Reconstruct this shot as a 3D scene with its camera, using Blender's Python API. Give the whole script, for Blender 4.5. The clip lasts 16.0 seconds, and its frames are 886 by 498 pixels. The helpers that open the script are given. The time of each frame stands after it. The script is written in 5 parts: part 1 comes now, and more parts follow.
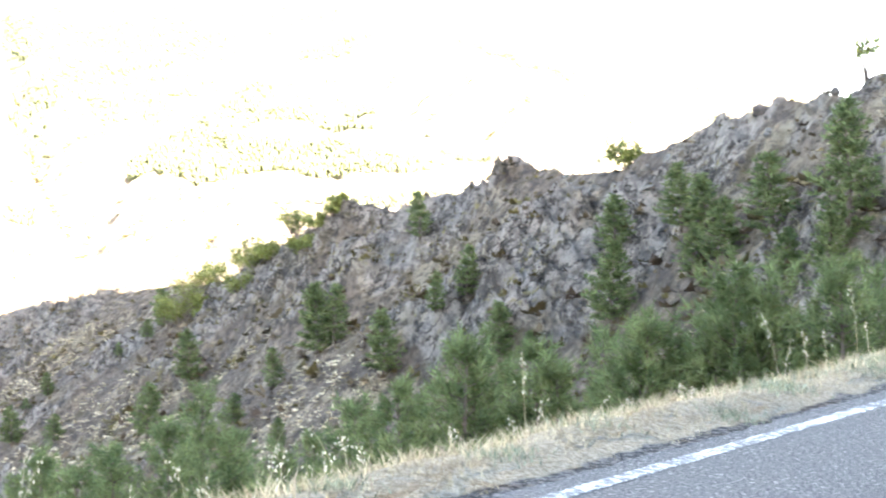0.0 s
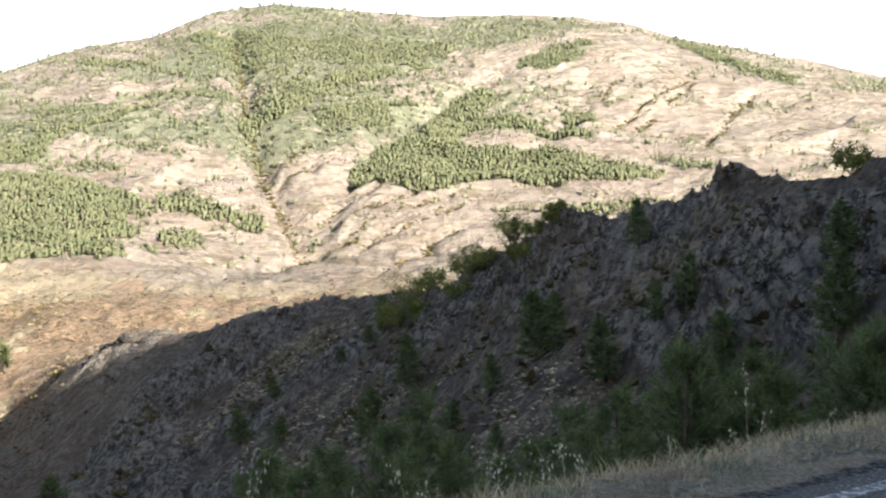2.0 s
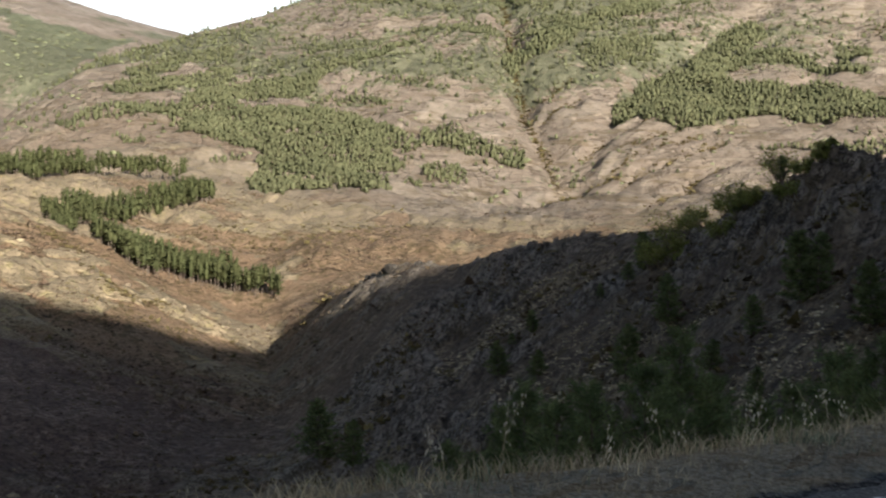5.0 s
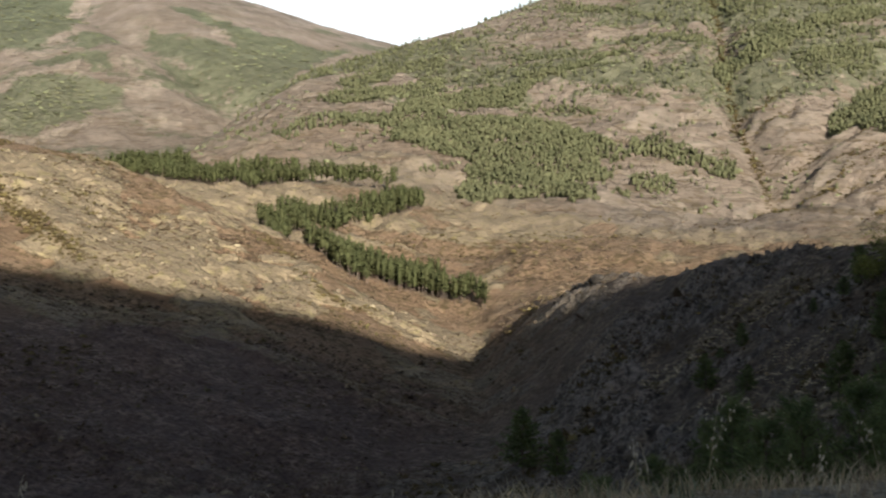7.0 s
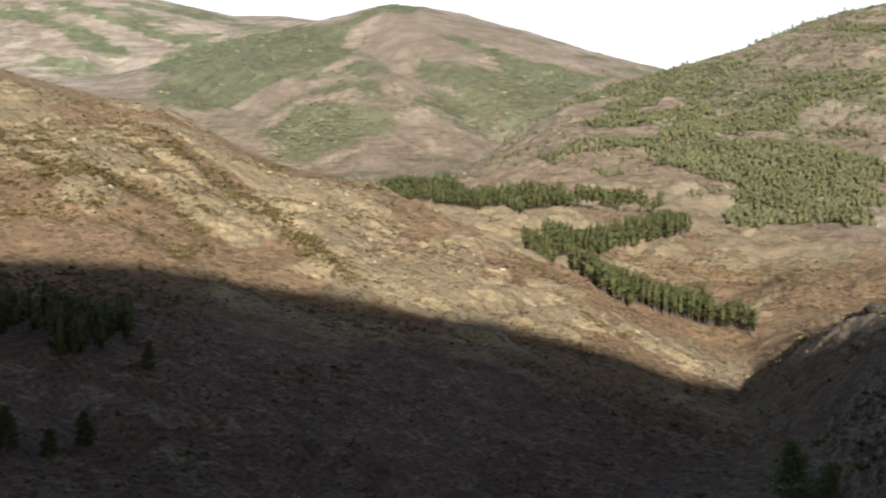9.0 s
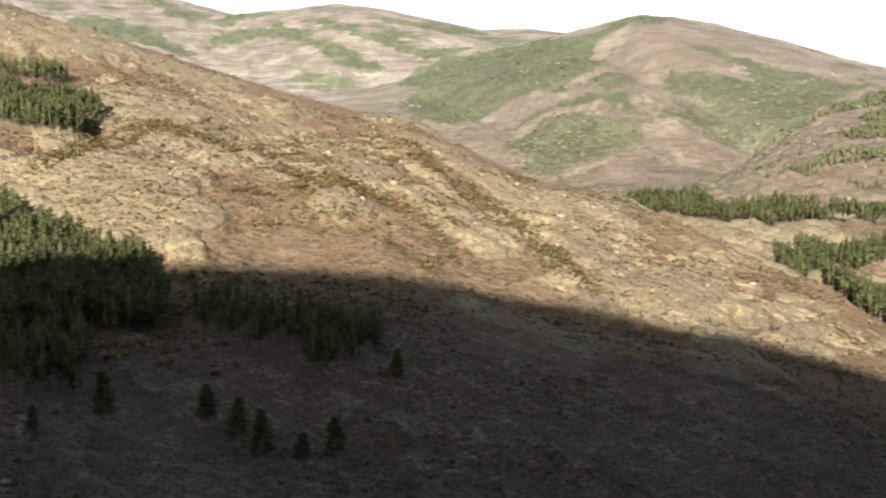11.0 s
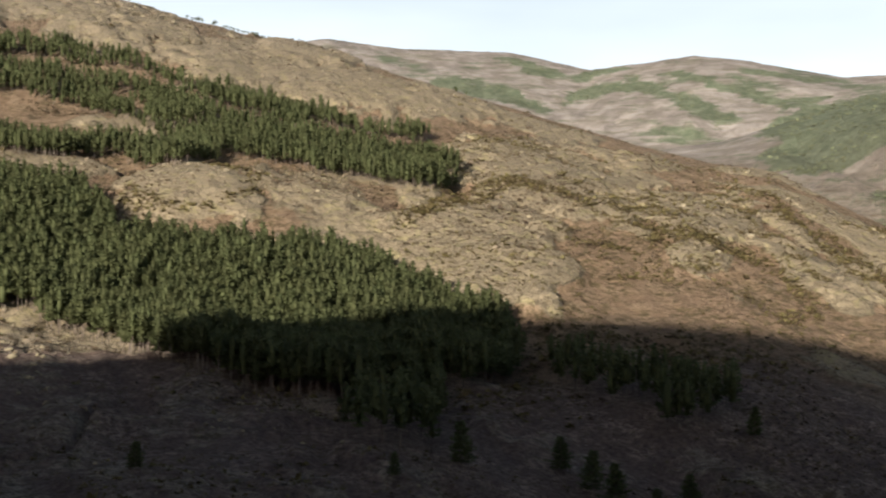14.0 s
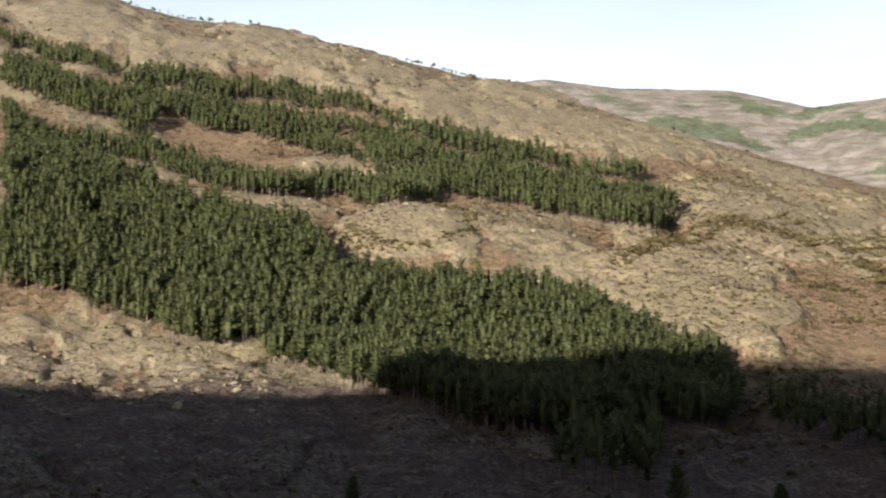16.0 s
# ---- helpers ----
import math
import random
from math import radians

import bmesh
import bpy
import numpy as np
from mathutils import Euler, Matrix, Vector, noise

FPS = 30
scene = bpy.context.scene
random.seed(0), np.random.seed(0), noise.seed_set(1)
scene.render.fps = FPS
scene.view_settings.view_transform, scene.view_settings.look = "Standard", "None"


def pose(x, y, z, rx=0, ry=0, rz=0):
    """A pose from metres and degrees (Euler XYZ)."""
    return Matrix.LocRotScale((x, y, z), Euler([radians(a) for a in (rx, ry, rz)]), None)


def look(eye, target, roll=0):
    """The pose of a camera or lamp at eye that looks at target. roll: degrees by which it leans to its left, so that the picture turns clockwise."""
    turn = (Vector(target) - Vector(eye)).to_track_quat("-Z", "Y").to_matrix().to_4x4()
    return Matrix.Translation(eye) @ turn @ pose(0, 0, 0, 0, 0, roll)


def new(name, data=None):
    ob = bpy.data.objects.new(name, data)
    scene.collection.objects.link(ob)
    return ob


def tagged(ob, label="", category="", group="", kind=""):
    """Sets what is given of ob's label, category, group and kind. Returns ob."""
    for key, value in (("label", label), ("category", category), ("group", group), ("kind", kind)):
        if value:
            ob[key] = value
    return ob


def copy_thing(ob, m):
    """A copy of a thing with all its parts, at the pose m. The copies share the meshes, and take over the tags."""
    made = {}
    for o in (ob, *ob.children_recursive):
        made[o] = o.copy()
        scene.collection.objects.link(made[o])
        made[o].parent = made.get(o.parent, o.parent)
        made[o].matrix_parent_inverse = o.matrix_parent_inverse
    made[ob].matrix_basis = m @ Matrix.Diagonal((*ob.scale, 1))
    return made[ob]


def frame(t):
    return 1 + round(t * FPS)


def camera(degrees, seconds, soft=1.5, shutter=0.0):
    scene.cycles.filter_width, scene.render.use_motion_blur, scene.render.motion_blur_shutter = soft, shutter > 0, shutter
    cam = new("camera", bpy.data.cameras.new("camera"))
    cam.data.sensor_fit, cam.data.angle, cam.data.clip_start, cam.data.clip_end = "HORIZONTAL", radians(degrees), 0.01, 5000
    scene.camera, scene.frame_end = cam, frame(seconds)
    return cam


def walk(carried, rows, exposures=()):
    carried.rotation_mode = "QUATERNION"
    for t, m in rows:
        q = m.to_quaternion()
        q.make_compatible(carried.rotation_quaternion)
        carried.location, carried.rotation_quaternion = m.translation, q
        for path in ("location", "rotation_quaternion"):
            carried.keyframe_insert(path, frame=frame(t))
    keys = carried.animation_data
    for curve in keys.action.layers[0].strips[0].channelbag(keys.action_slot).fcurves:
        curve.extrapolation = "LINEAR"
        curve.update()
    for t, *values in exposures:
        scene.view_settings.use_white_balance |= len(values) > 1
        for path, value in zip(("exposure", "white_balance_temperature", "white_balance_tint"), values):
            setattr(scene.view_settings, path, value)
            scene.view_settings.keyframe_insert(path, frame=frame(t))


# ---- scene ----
cam = camera(35.0, 16.0, soft=2.0, shutter=0.5)
# seconds, yaw to the left, pitch, roll: a slow hand-held pan from the roadside
PATH = [(0, -5.86, -1.84, 0.13), (0.5, -3.31, -1.62, 0.21), (1, -0.76, -1.39, 0.21), (1.5, 1.33, -1.31, 0.24), (2, 3.02, -1.5, 0.26),
        (2.5, 4.65, -1.93, 0.24), (3, 6.29, -2.59, 0.16), (3.5, 8.0, -3.39, 0.03), (6, 17.68, -4.12, -0.46), (6.5, 19.81, -3.96, -0.52),
        (7, 22.08, -3.79, -0.51), (7.5, 24.51, -3.63, -0.52), (8, 27.05, -3.39, -0.51), (8.5, 29.83, -3.14, -0.44), (9, 32.86, -2.87, -0.38),
        (11.5, 45.23, -2.24, -0.37), (12, 47.7, -1.89, -0.27), (12.5, 50.25, -1.51, -0.23), (13, 52.7, -1.11, -0.2), (13.5, 55.0, -0.72, -0.21),
        (14, 57.26, -0.35, -0.24), (14.5, 59.48, 0.02, -0.35), (15, 61.67, 0.37, -0.39), (15.5, 63.83, 0.75, -0.51), (16, 66.02, 1.2, -0.67)]
# seconds, stops, and the white balance, which cools a little while the bright mountain fills the picture
EXPOSURES = [(0, 4.85, 6500), (0.5, 4.65, 6450), (1.0, 3.62, 6300), (1.5, 2.6, 6150), (2.0, 2.12, 6100), (2.5, 1.88, 6100), (3.0, 1.68, 6100), (3.5, 1.5, 6150), (6.0, 0.87, 6500), (7.0, 0.82, 6500), (7.5, 0.87, 6500),
             (8.0, 1.04, 6500), (8.5, 1.24, 6500), (9.0, 0.93, 6500), (11.5, 1.29, 6500), (12.0, 1.26, 6500), (12.5, 1.22, 6500), (13.0, 1.02, 6500), (14.0, 0.6, 6400), (14.5, 0.62, 6400), (15.5, 0.76, 6350), (16, 0.82, 6350)]
walk(cam, [(t, pose(0, 0, 1.6, 90 + p, r, y)) for t, y, p, r in PATH], [(*row, 10.0) for row in EXPOSURES])

# ---- light: a low sun from behind the road, over the ridge ----
SUN_BEARING, SUN_HEIGHT = 216.0, 17.0
world = bpy.data.worlds.new("sky")
scene.world = world
world.use_nodes = True
wn = world.node_tree
sky = wn.nodes.new("ShaderNodeTexSky")
sky.sky_type, sky.sun_disc = "NISHITA", False
sky.sun_elevation, sky.sun_rotation = radians(SUN_HEIGHT), radians(-SUN_BEARING)
sky.altitude, sky.dust_density, sky.air_density, sky.ozone_density = 900, 4.0, 1.0, 0.6
# thin bright haze towards the horizon all round, over the clear sky
ray = wn.nodes.new("ShaderNodeTexCoord")
split = wn.nodes.new("ShaderNodeSeparateXYZ")
wn.links.new(ray.outputs["Generated"], split.inputs[0])
fade = wn.nodes.new("ShaderNodeMapRange")
fade.interpolation_type = "SMOOTHERSTEP"
wn.links.new(split.outputs["Z"], fade.inputs[0])
for k, v in enumerate((0.0, 0.42, 1.0, 0.0)):
    fade.inputs[k + 1].default_value = v
veil = wn.nodes.new("ShaderNodeTexNoise")
veil.inputs["Scale"].default_value, veil.inputs["Detail"].default_value = 3.0, 5.0
flat = wn.nodes.new("ShaderNodeMapping")
flat.inputs["Scale"].default_value = (1, 1, 4)
wn.links.new(ray.outputs["Generated"], flat.inputs[0])
wn.links.new(flat.outputs[0], veil.inputs["Vector"])
thin = wn.nodes.new("ShaderNodeMapRange")
wn.links.new(veil.outputs[0], thin.inputs[0])
for k, v in enumerate((0.35, 0.65, 0.88, 1.1)):
    thin.inputs[k + 1].default_value = v
amount = wn.nodes.new("ShaderNodeMath")
amount.operation = "MULTIPLY"
wn.links.new(fade.outputs[0], amount.inputs[0])
wn.links.new(thin.outputs[0], amount.inputs[1])
hazy = wn.nodes.new("ShaderNodeMix")
hazy.data_type, hazy.clamp_factor = "RGBA", True
wn.links.new(amount.outputs[0], hazy.inputs[0])
wn.links.new(sky.outputs[0], hazy.inputs[6])
hazy.inputs[7].default_value = (15.0, 16.4, 17.5, 1)
wn.nodes["Background"].inputs["Strength"].default_value = 0.05
wn.links.new(hazy.outputs[2], wn.nodes["Background"].inputs["Color"])
sun = new("sun", bpy.data.lights.new("sun", "SUN"))
sun.data.energy, sun.data.angle, sun.data.color = 5.0, radians(0.55), (1.0, 0.90, 0.78)
SUN_WAY = Vector((-math.sin(radians(SUN_BEARING)) * math.cos(radians(SUN_HEIGHT)), math.cos(radians(SUN_BEARING)) * math.cos(radians(SUN_HEIGHT)), math.sin(radians(SUN_HEIGHT))))
sun.matrix_world = look(SUN_WAY * 900, (0, 0, 0))
# ---- terrain shape: bearings in degrees to the left of the first view, distances and heights in metres ----
def lattice(ix, iy, seed):
    h = (ix.astype(np.int64) * 374761393 + iy.astype(np.int64) * 668265263 + seed * 974634777) & 0xFFFFFFFF
    h = ((h ^ (h >> 13)) * 1274126177) & 0xFFFFFFFF
    return ((h ^ (h >> 16)) & 0xFFFF) / 32767.5 - 1.0


def smooth_noise(x, y, seed=0):
    ix, iy = np.floor(x), np.floor(y)
    fx, fy = x - ix, y - iy
    u, v = fx * fx * fx * (fx * (fx * 6 - 15) + 10), fy * fy * fy * (fy * (fy * 6 - 15) + 10)
    a, b = lattice(ix, iy, seed), lattice(ix + 1, iy, seed)
    c, d = lattice(ix, iy + 1, seed), lattice(ix + 1, iy + 1, seed)
    return (a + (b - a) * u) * (1 - v) + (c + (d - c) * u) * v


def fractal(x, y, size, octaves=4, seed=0, gain=0.5):
    total, amp, norm = 0.0, 1.0, 0.0
    for k in range(octaves):
        f = 2.03 ** k / size
        ca, sa = math.cos(0.6 * k + seed), math.sin(0.6 * k + seed)
        total = total + amp * smooth_noise((x * ca - y * sa) * f, (x * sa + y * ca) * f, seed * 17 + k)
        norm += amp
        amp *= gain
    return total / norm


def ramp(x, lo, hi):
    u = np.clip((x - lo) / (hi - lo), 0, 1)
    return u * u * (3 - 2 * u)


def line(az, *pairs):
    return np.interp(az, pairs[0::2], pairs[1::2])


def soft(az, *pairs):
    return sum(np.interp(az + d, pairs[0::2], pairs[1::2]) for d in (-2.4, -1.6, -0.8, 0, 0.8, 1.6, 2.4)) / 7


def tall(r, el):
    return EYE + r * np.tan(np.radians(el))


EYE = 1.6
# the skyline of the rocky spur, the notch, and the long slope across the valley: bearing, elevation
NEAR_CREST = (-30, 5.2, -23.3, 4.4, -20.6, 3.9, -18.7, 3.5, -17.1, 3.0, -15.7, 2.7, -13.8, 1.9, -12.6, 1.2, -10.8, 1.1, -9.1, 1.5, -8.1, 1.1, -6.6, 0.0,
              -3.9, -0.7, -1.6, -0.8, 0.2, -1.9, 2.9, -3.1, 6.5, -3.6, 9, -4.0, 11.4, -4.25, 13.1, -4.9, 15, -4.75, 16, -5.2, 17.7, -6.2, 19.3, -7.4,
              20.5, -8.6, 21.8, -7.6, 24, -6.3, 25.3, -5.5, 27, -4.0, 30, -2.75, 33, -1.45, 36.3, -0.1, 39.5, 0.45, 42, 1.75, 43.9, 2.75, 46.5, 3.2)
FAR_CREST_LEFT = (46.5, 3.2, 48.6, 3.7, 52.4, 4.8, 55.9, 5.8, 58, 6.4, 61, 7.2, 63.9, 7.9, 67, 8.6, 70.4, 9.4, 73.8, 9.9, 76.5, 10.2, 79.6, 10.8, 84, 11.4)
BACK_RIDGE = (100, 90, 135, 60, 168, 103, 180, 125, 186, 148, 194, 168, 201, 177, 215, 177, 225, 166, 232, 152, 240, 150, 270, 140)
RB = 300.0


def near_crest(az):
    el3 = np.where(az < 46.5, line(az, *NEAR_CREST), line(az, *FAR_CREST_LEFT))
    r3 = soft(az, -90, RB, -60, 190, -40, 88, -30, 78, -23, 88, -15, 108, -8, 138, 0, 178, 6, 230, 10, 280, 15, 350, 18, 390, 20.5, 420, 22, 450, 27, 480, 33, 520,
              40, 570, 48, 640, 56, 720, 64, 800, 72, 860, 84, 940, 100, 800, 135, 400, 160, RB, 270, RB)
    z3 = np.where(az < 84, tall(r3, el3), line(az, 84, 190, 100, 150, *BACK_RIDGE[2:]))
    z3 = np.where(az < -30, line(az, -90, 140, -60, 75, -42, 14, -30, 8.7), z3)
    return r3, z3


def crest_lines(az):
    """The ridges, hollows and shelves that shape the land, from the road outwards: distance and height along each bearing."""
    r3, z3 = near_crest(az)
    az_all = np.arange(-90, 271, 0.5)
    z_all = near_crest(az_all)[1]
    r2 = soft(az, -90, 60, -40, 40, -24, 48, 0, 88, 8, 130, 15, 190, 22, 245, 30, 232, 40, 212, 50, 200, 66, 190, 84, 185, 110, 120, 135, 60, 270, 60)
    z2 = soft(az, -90, 18, -60, 10, -45, -4, -35, -11, -24, -13, 0, -22, 8, -32, 15, -45, 22, -59, 30, -57, 40, -53, 50, -46, 66, -35, 84, -33, 110, -15, 135, 3, 160, 18, 270, 18)
    on = ramp(az, 17, 27) * (1 - ramp(az, 86, 110))
    ra = (r2 + (r3 - r2) * 0.42) * (1 - on) + on * soft(az, 20, 330, 30, 320, 45, 310, 66, 320, 84, 330)
    rb = (r2 + (r3 - r2) * 0.76) * (1 - on) + on * soft(az, 20, 395, 27, 405, 35, 420, 45, 420, 55, 425, 66, 440, 84, 460)
    za = (z2 + (z3 - z2) * 0.34) * (1 - on) + on * tall(ra, soft(az, 20, -10.2, 25, -9.3, 35, -7.6, 45, -5.9, 55, -4.9, 66, -4.3, 84, -4.2))
    zb = (z2 + (z3 - z2) * 0.73) * (1 - on) + on * tall(rb, soft(az, 20, -8.7, 25, -6.8, 30, -4.9, 35, -3.3, 45, -0.6, 55, 1.1, 66, 2.0, 84, 2.8))
    behind = ramp(az, 86, 120) + ramp(-az, 26, 50)
    r4 = r3 * soft(az, -30, 1.5, 10, 1.3, 18, 1.15, 24, 1.1, 30, 1.12, 45, 1.2, 84, 1.2)
    z3s = sum(np.interp(az + d, az_all, z_all) for d in (-4, -3, -2, -1, 0, 1, 2, 3, 4)) / 9
    z4 = z3s - r3 * line(az, -30, 0.2, 0, 0.12, 12, 0.05, 18, -0.002, 23, 0.0, 27, 0.02, 40, 0.05, 84, 0.04)
    r5 = np.maximum(soft(az, 4, 780, 12, 760, 23, 690, 33, 700, 45, 800, 84, 1150), r4 + 60)
    z5 = tall(r5, line(az, -30, -2.2, 4.7, -2.25, 8.3, -2.65, 12.5, -2.85, 16, -2.45, 21, -2.1, 23, -1.6, 27, -1.35, 33, -0.9, 38, -0.7, 46, 1.0, 84, 7.0))
    r6 = r5 + soft(az, 0, 190, 22, 190, 40, 150)
    z6 = z5 + soft(az, 0, 6, 24, 5, 36, -3, 84, -10)
    r7 = soft(az, -30, 1700, -16, 1760, 0, 1850, 10, 1800, 20, 1640, 26, 1500, 31.7, 1280, 36, 1250, 60, 1400, 84, 1700)
    z7 = tall(r7, line(az, -30, 3.2, -16.2, 4.7, -12.6, 5.6, -9.3, 6.35, -6.6, 6.85, -4.8, 7.45, -2.5, 7.8, -0.2, 7.95, 3.2, 7.9, 6.4, 8.1, 9.6, 8.35, 12.3, 7.95,
                       14.7, 6.95, 17, 6.6, 18.7, 6.1, 20.8, 5.3, 22.9, 4.7, 24.1, 4.35, 26.3, 3.75, 27.7, 3.25, 29, 2.35, 30.4, 1.4, 31.8, 0.3, 34, -0.6, 45, -0.6, 84, 5))
    r8 = r7 + soft(az, 0, 380, 28, 260, 34, 150, 84, 200)
    z8 = z7 - soft(az, 0, 90, 22, 50, 29, 22, 34, -2, 50, -6, 84, 20)
    r9 = soft(az, 20, 2500, 36, 2450, 45, 2700, 84, 2900)
    z9 = tall(r9, line(az, -30, 0.5, 14, 2.5, 22, 4.0, 23.9, 4.4, 26.8, 5.15, 29.1, 5.85, 31.9, 6.6, 33.7, 6.95, 35, 7.05, 36, 6.85, 37.1, 6.55, 39.5, 5.9, 42, 5.2, 46, 4.0, 52, 3.2, 84, 3.2))
    r10, z10 = r9 + 550, z9 - line(az, 30, 30, 42, 55, 50, 15)
    r11 = soft(az, 20, 4150, 45, 4050, 54, 4300, 84, 4300)
    z11 = tall(r11, line(az, -30, 1, 20, 3.8, 30, 4.8, 37, 6.2, 39.5, 6.45, 41.3, 6.4, 43.3, 6.8, 45.3, 7.2, 47.2, 7.42, 48.8, 7.2, 51.3, 6.9, 53.1, 7.3, 54.5, 7.6, 57.2, 7.7,
                          59, 7.75, 61.9, 8.1, 63.7, 7.9, 70, 7.0, 84, 6.0))
    rows = [(r3 * 0 + 12.0, line(az, -90, 3, -45, -2, -30, -5, 0, -6.5, 60, -6.5, 100, -4, 135, 1, 160, 4, 270, 4)), (r2, z2), (ra, za), (rb, zb), (r3, z3), (r4, z4), (r5, z5),
            (r6, z6), (r7, z7), (r8, z8), (r9, z9), (r10, z10), (r11, z11), (r11 + 500, z11 - 120)]
    # away from the open valley the land falls gently behind the ridges
    out, zr = [], z3
    for k, (r, z) in enumerate(rows):
        if k > 4:
            r = r * (1 - behind) + behind * (r3 + (k - 4) * (4600 - r3) / 9)
            z = z * (1 - behind) + behind * (z3 * 0.75 + 20 * math.sin(k * 2.1))
        out.append((r, z))
    return np.array([o[0] for o in out]), np.array([o[1] for o in out])


GULLIES = [  # stream cuts: breadth, depth, then bearing and distance along each
    (13, 13, (11.6, 1640), (11.1, 1430), (10.9, 1300), (10.3, 1180), (8.9, 1060), (8.4, 960), (8.3, 900)),
    (14, 9, (1.0, 1500), (4.5, 1320), (6.6, 1160), (8.2, 1040)),
    (14, 7, (-3.0, 1500), (-1.8, 1300), (0.5, 1180)),
    (40, 26, (36.5, 2300), (34, 2000), (30.5, 1800), (28.5, 1600)),
    (40, 22, (43, 2350), (41, 2000), (39.3, 1800)),
]


CLEFTS = [  # narrow joints in the mountain's slabs: breadth, depth, then bearing and distance along each
    (4, 4, (-3.96, 1300), (-5.17, 1432), (-5.83, 1476), (-6.81, 1544)),
    (4, 3, (-4.85, 1320), (-5.51, 1380)),
    (3.5, 3, (-3.4, 1416), (-3.95, 1492)),
    (4, 4, (-7.59, 1260), (-8.23, 1380), (-8.55, 1436), (-9.5, 1524)),
    (3.5, 3, (-6.05, 1436), (-7.24, 1544)),
    (4, 4, (8.16, 1092), (6.84, 1124), (4.77, 1136)),
    (4, 4, (7.3, 1084), (5.92, 1092), (4.08, 1120)),
    (4, 4, (6.96, 1052), (5.23, 1076), (3.16, 1112)),
    (4, 4, (6.39, 1036), (4.54, 1060), (2.47, 1100)),
    (6, 6, (5.24, 754), (3.62, 1040), (2.25, 1064)),
    (4, 3, (7.77, 1052), (6.15, 1044), (4.77, 1056)),
    (4, 3, (10.05, 1204), (9.36, 1208), (8.44, 1232)),
    (4, 3, (9.6, 1160), (8.9, 1176), (8.21, 1200)),
    (4, 3, (11.41, 1236), (10.5, 1236), (10.28, 1204)),
]


def gully_cut(x, y):
    cut = np.zeros(np.shape(x))
    for breadth, depth, *way in GULLIES + CLEFTS:
        p = [(-r * math.sin(radians(a)), r * math.cos(radians(a))) for a, r in way]
        m = 8 * breadth
        near = (x > min(q[0] for q in p) - m) & (x < max(q[0] for q in p) + m) & (y > min(q[1] for q in p) - m) & (y < max(q[1] for q in p) + m)
        if not near.any():
            continue
        px, py = x[near], y[near]
        best = np.full(px.shape, 1e9)
        for (x0, y0), (x1, y1) in zip(p, p[1:]):
            dx, dy = x1 - x0, y1 - y0
            u = np.clip(((px - x0) * dx + (py - y0) * dy) / (dx * dx + dy * dy), 0, 1)
            best = np.minimum(best, np.hypot(px - x0 - u * dx, py - y0 - u * dy))
        cut[near] += depth * np.exp(-(best / breadth) ** 2) + 0.35 * depth * np.exp(-(best / (3.2 * breadth)) ** 2)
    return cut


def profile(az, r):
    """Smooth height at bearing and distance, and how near to a ridge line it is."""
    R_, Z_ = crest_lines(az)
    z, edge = np.array(np.broadcast_to(Z_[0], np.shape(r))) * np.clip(r / 12.0, 0, 1), np.zeros(np.shape(r))
    for k in range(len(R_) - 1):
        u = (r - R_[k]) / (R_[k + 1] - R_[k])
        inside = (u >= 0) & (u <= 1)
        c = np.clip(u, 0, 1)
        e = 0.72 * c + 0.28 * c * c * (3 - 2 * c)
        z = np.where(inside, Z_[k] + (Z_[k + 1] - Z_[k]) * e, z)
        edge = np.where(inside & ((k == 4) | (k == 8) | (k == 10) | (k == 12)), 1 - c, edge)
        edge = np.where(inside & ((k == 3) | (k == 7) | (k == 9) | (k == 11)), c, edge)
    return z, edge


SLABS = [  # bare outcrops: east, north, half length, half breadth, height
    (-338, 228, 25, 40, 4.9),
    (-405, 167, 23, 38, 4.7),
    (-389, 178, 7, 32, 2.1),
    (-424, 306, 26, 56, 5.2),
    (-406, 335, 15, 79, 3.4),
    (-346, 331, 12, 66, 2.8),
    (-271, 348, 12, 57, 3.0),
    (-242, 334, 7, 36, 2.2),
    (-651, 331, 26, 87, 5.2),
    (-565, 327, 21, 69, 4.4),
    (-531, 345, 20, 45, 4.3),
    (-773, 130, 38, 60, 7.0),
    (-716, 172, 27, 60, 5.3),
]
SLABS += [
    (-767, 233, 23, 99, 4.6),
    (-680, 249, 23, 90, 4.7),
    (-611, 269, 24, 66, 4.9),
    (-579, 298, 24, 64, 4.8),
    (-341, 44, 8, 16, 2.3),
    (-340, 68, 13, 9, 2.5),
    (-456, 124, 23, 20, 4.2),
    (-404, 161, 16, 23, 3.5),
    (-341, 319, 13, 56, 3.1),
    (-270, 345, 12, 56, 3.0),
    (-236, 365, 14, 49, 3.2),
    (-193, 365, 10, 40, 2.6),
    (-219, 346, 13, 49, 3.1),
]
SLABS += [
    (-316, 218, 25, 33, 5.5),
    (-392, 289, 34, 60, 4.5),
    (-319, 303, 11, 46, 3.5),
    (-386, 160, 20, 20, 4.5),
    (-446, 140, 19, 20, 3.5),
    (-250, 333, 13, 46, 4.0),
    (-224, 328, 14, 28, 3.0),
    (-251, 333, 13, 45, 3.5),
]


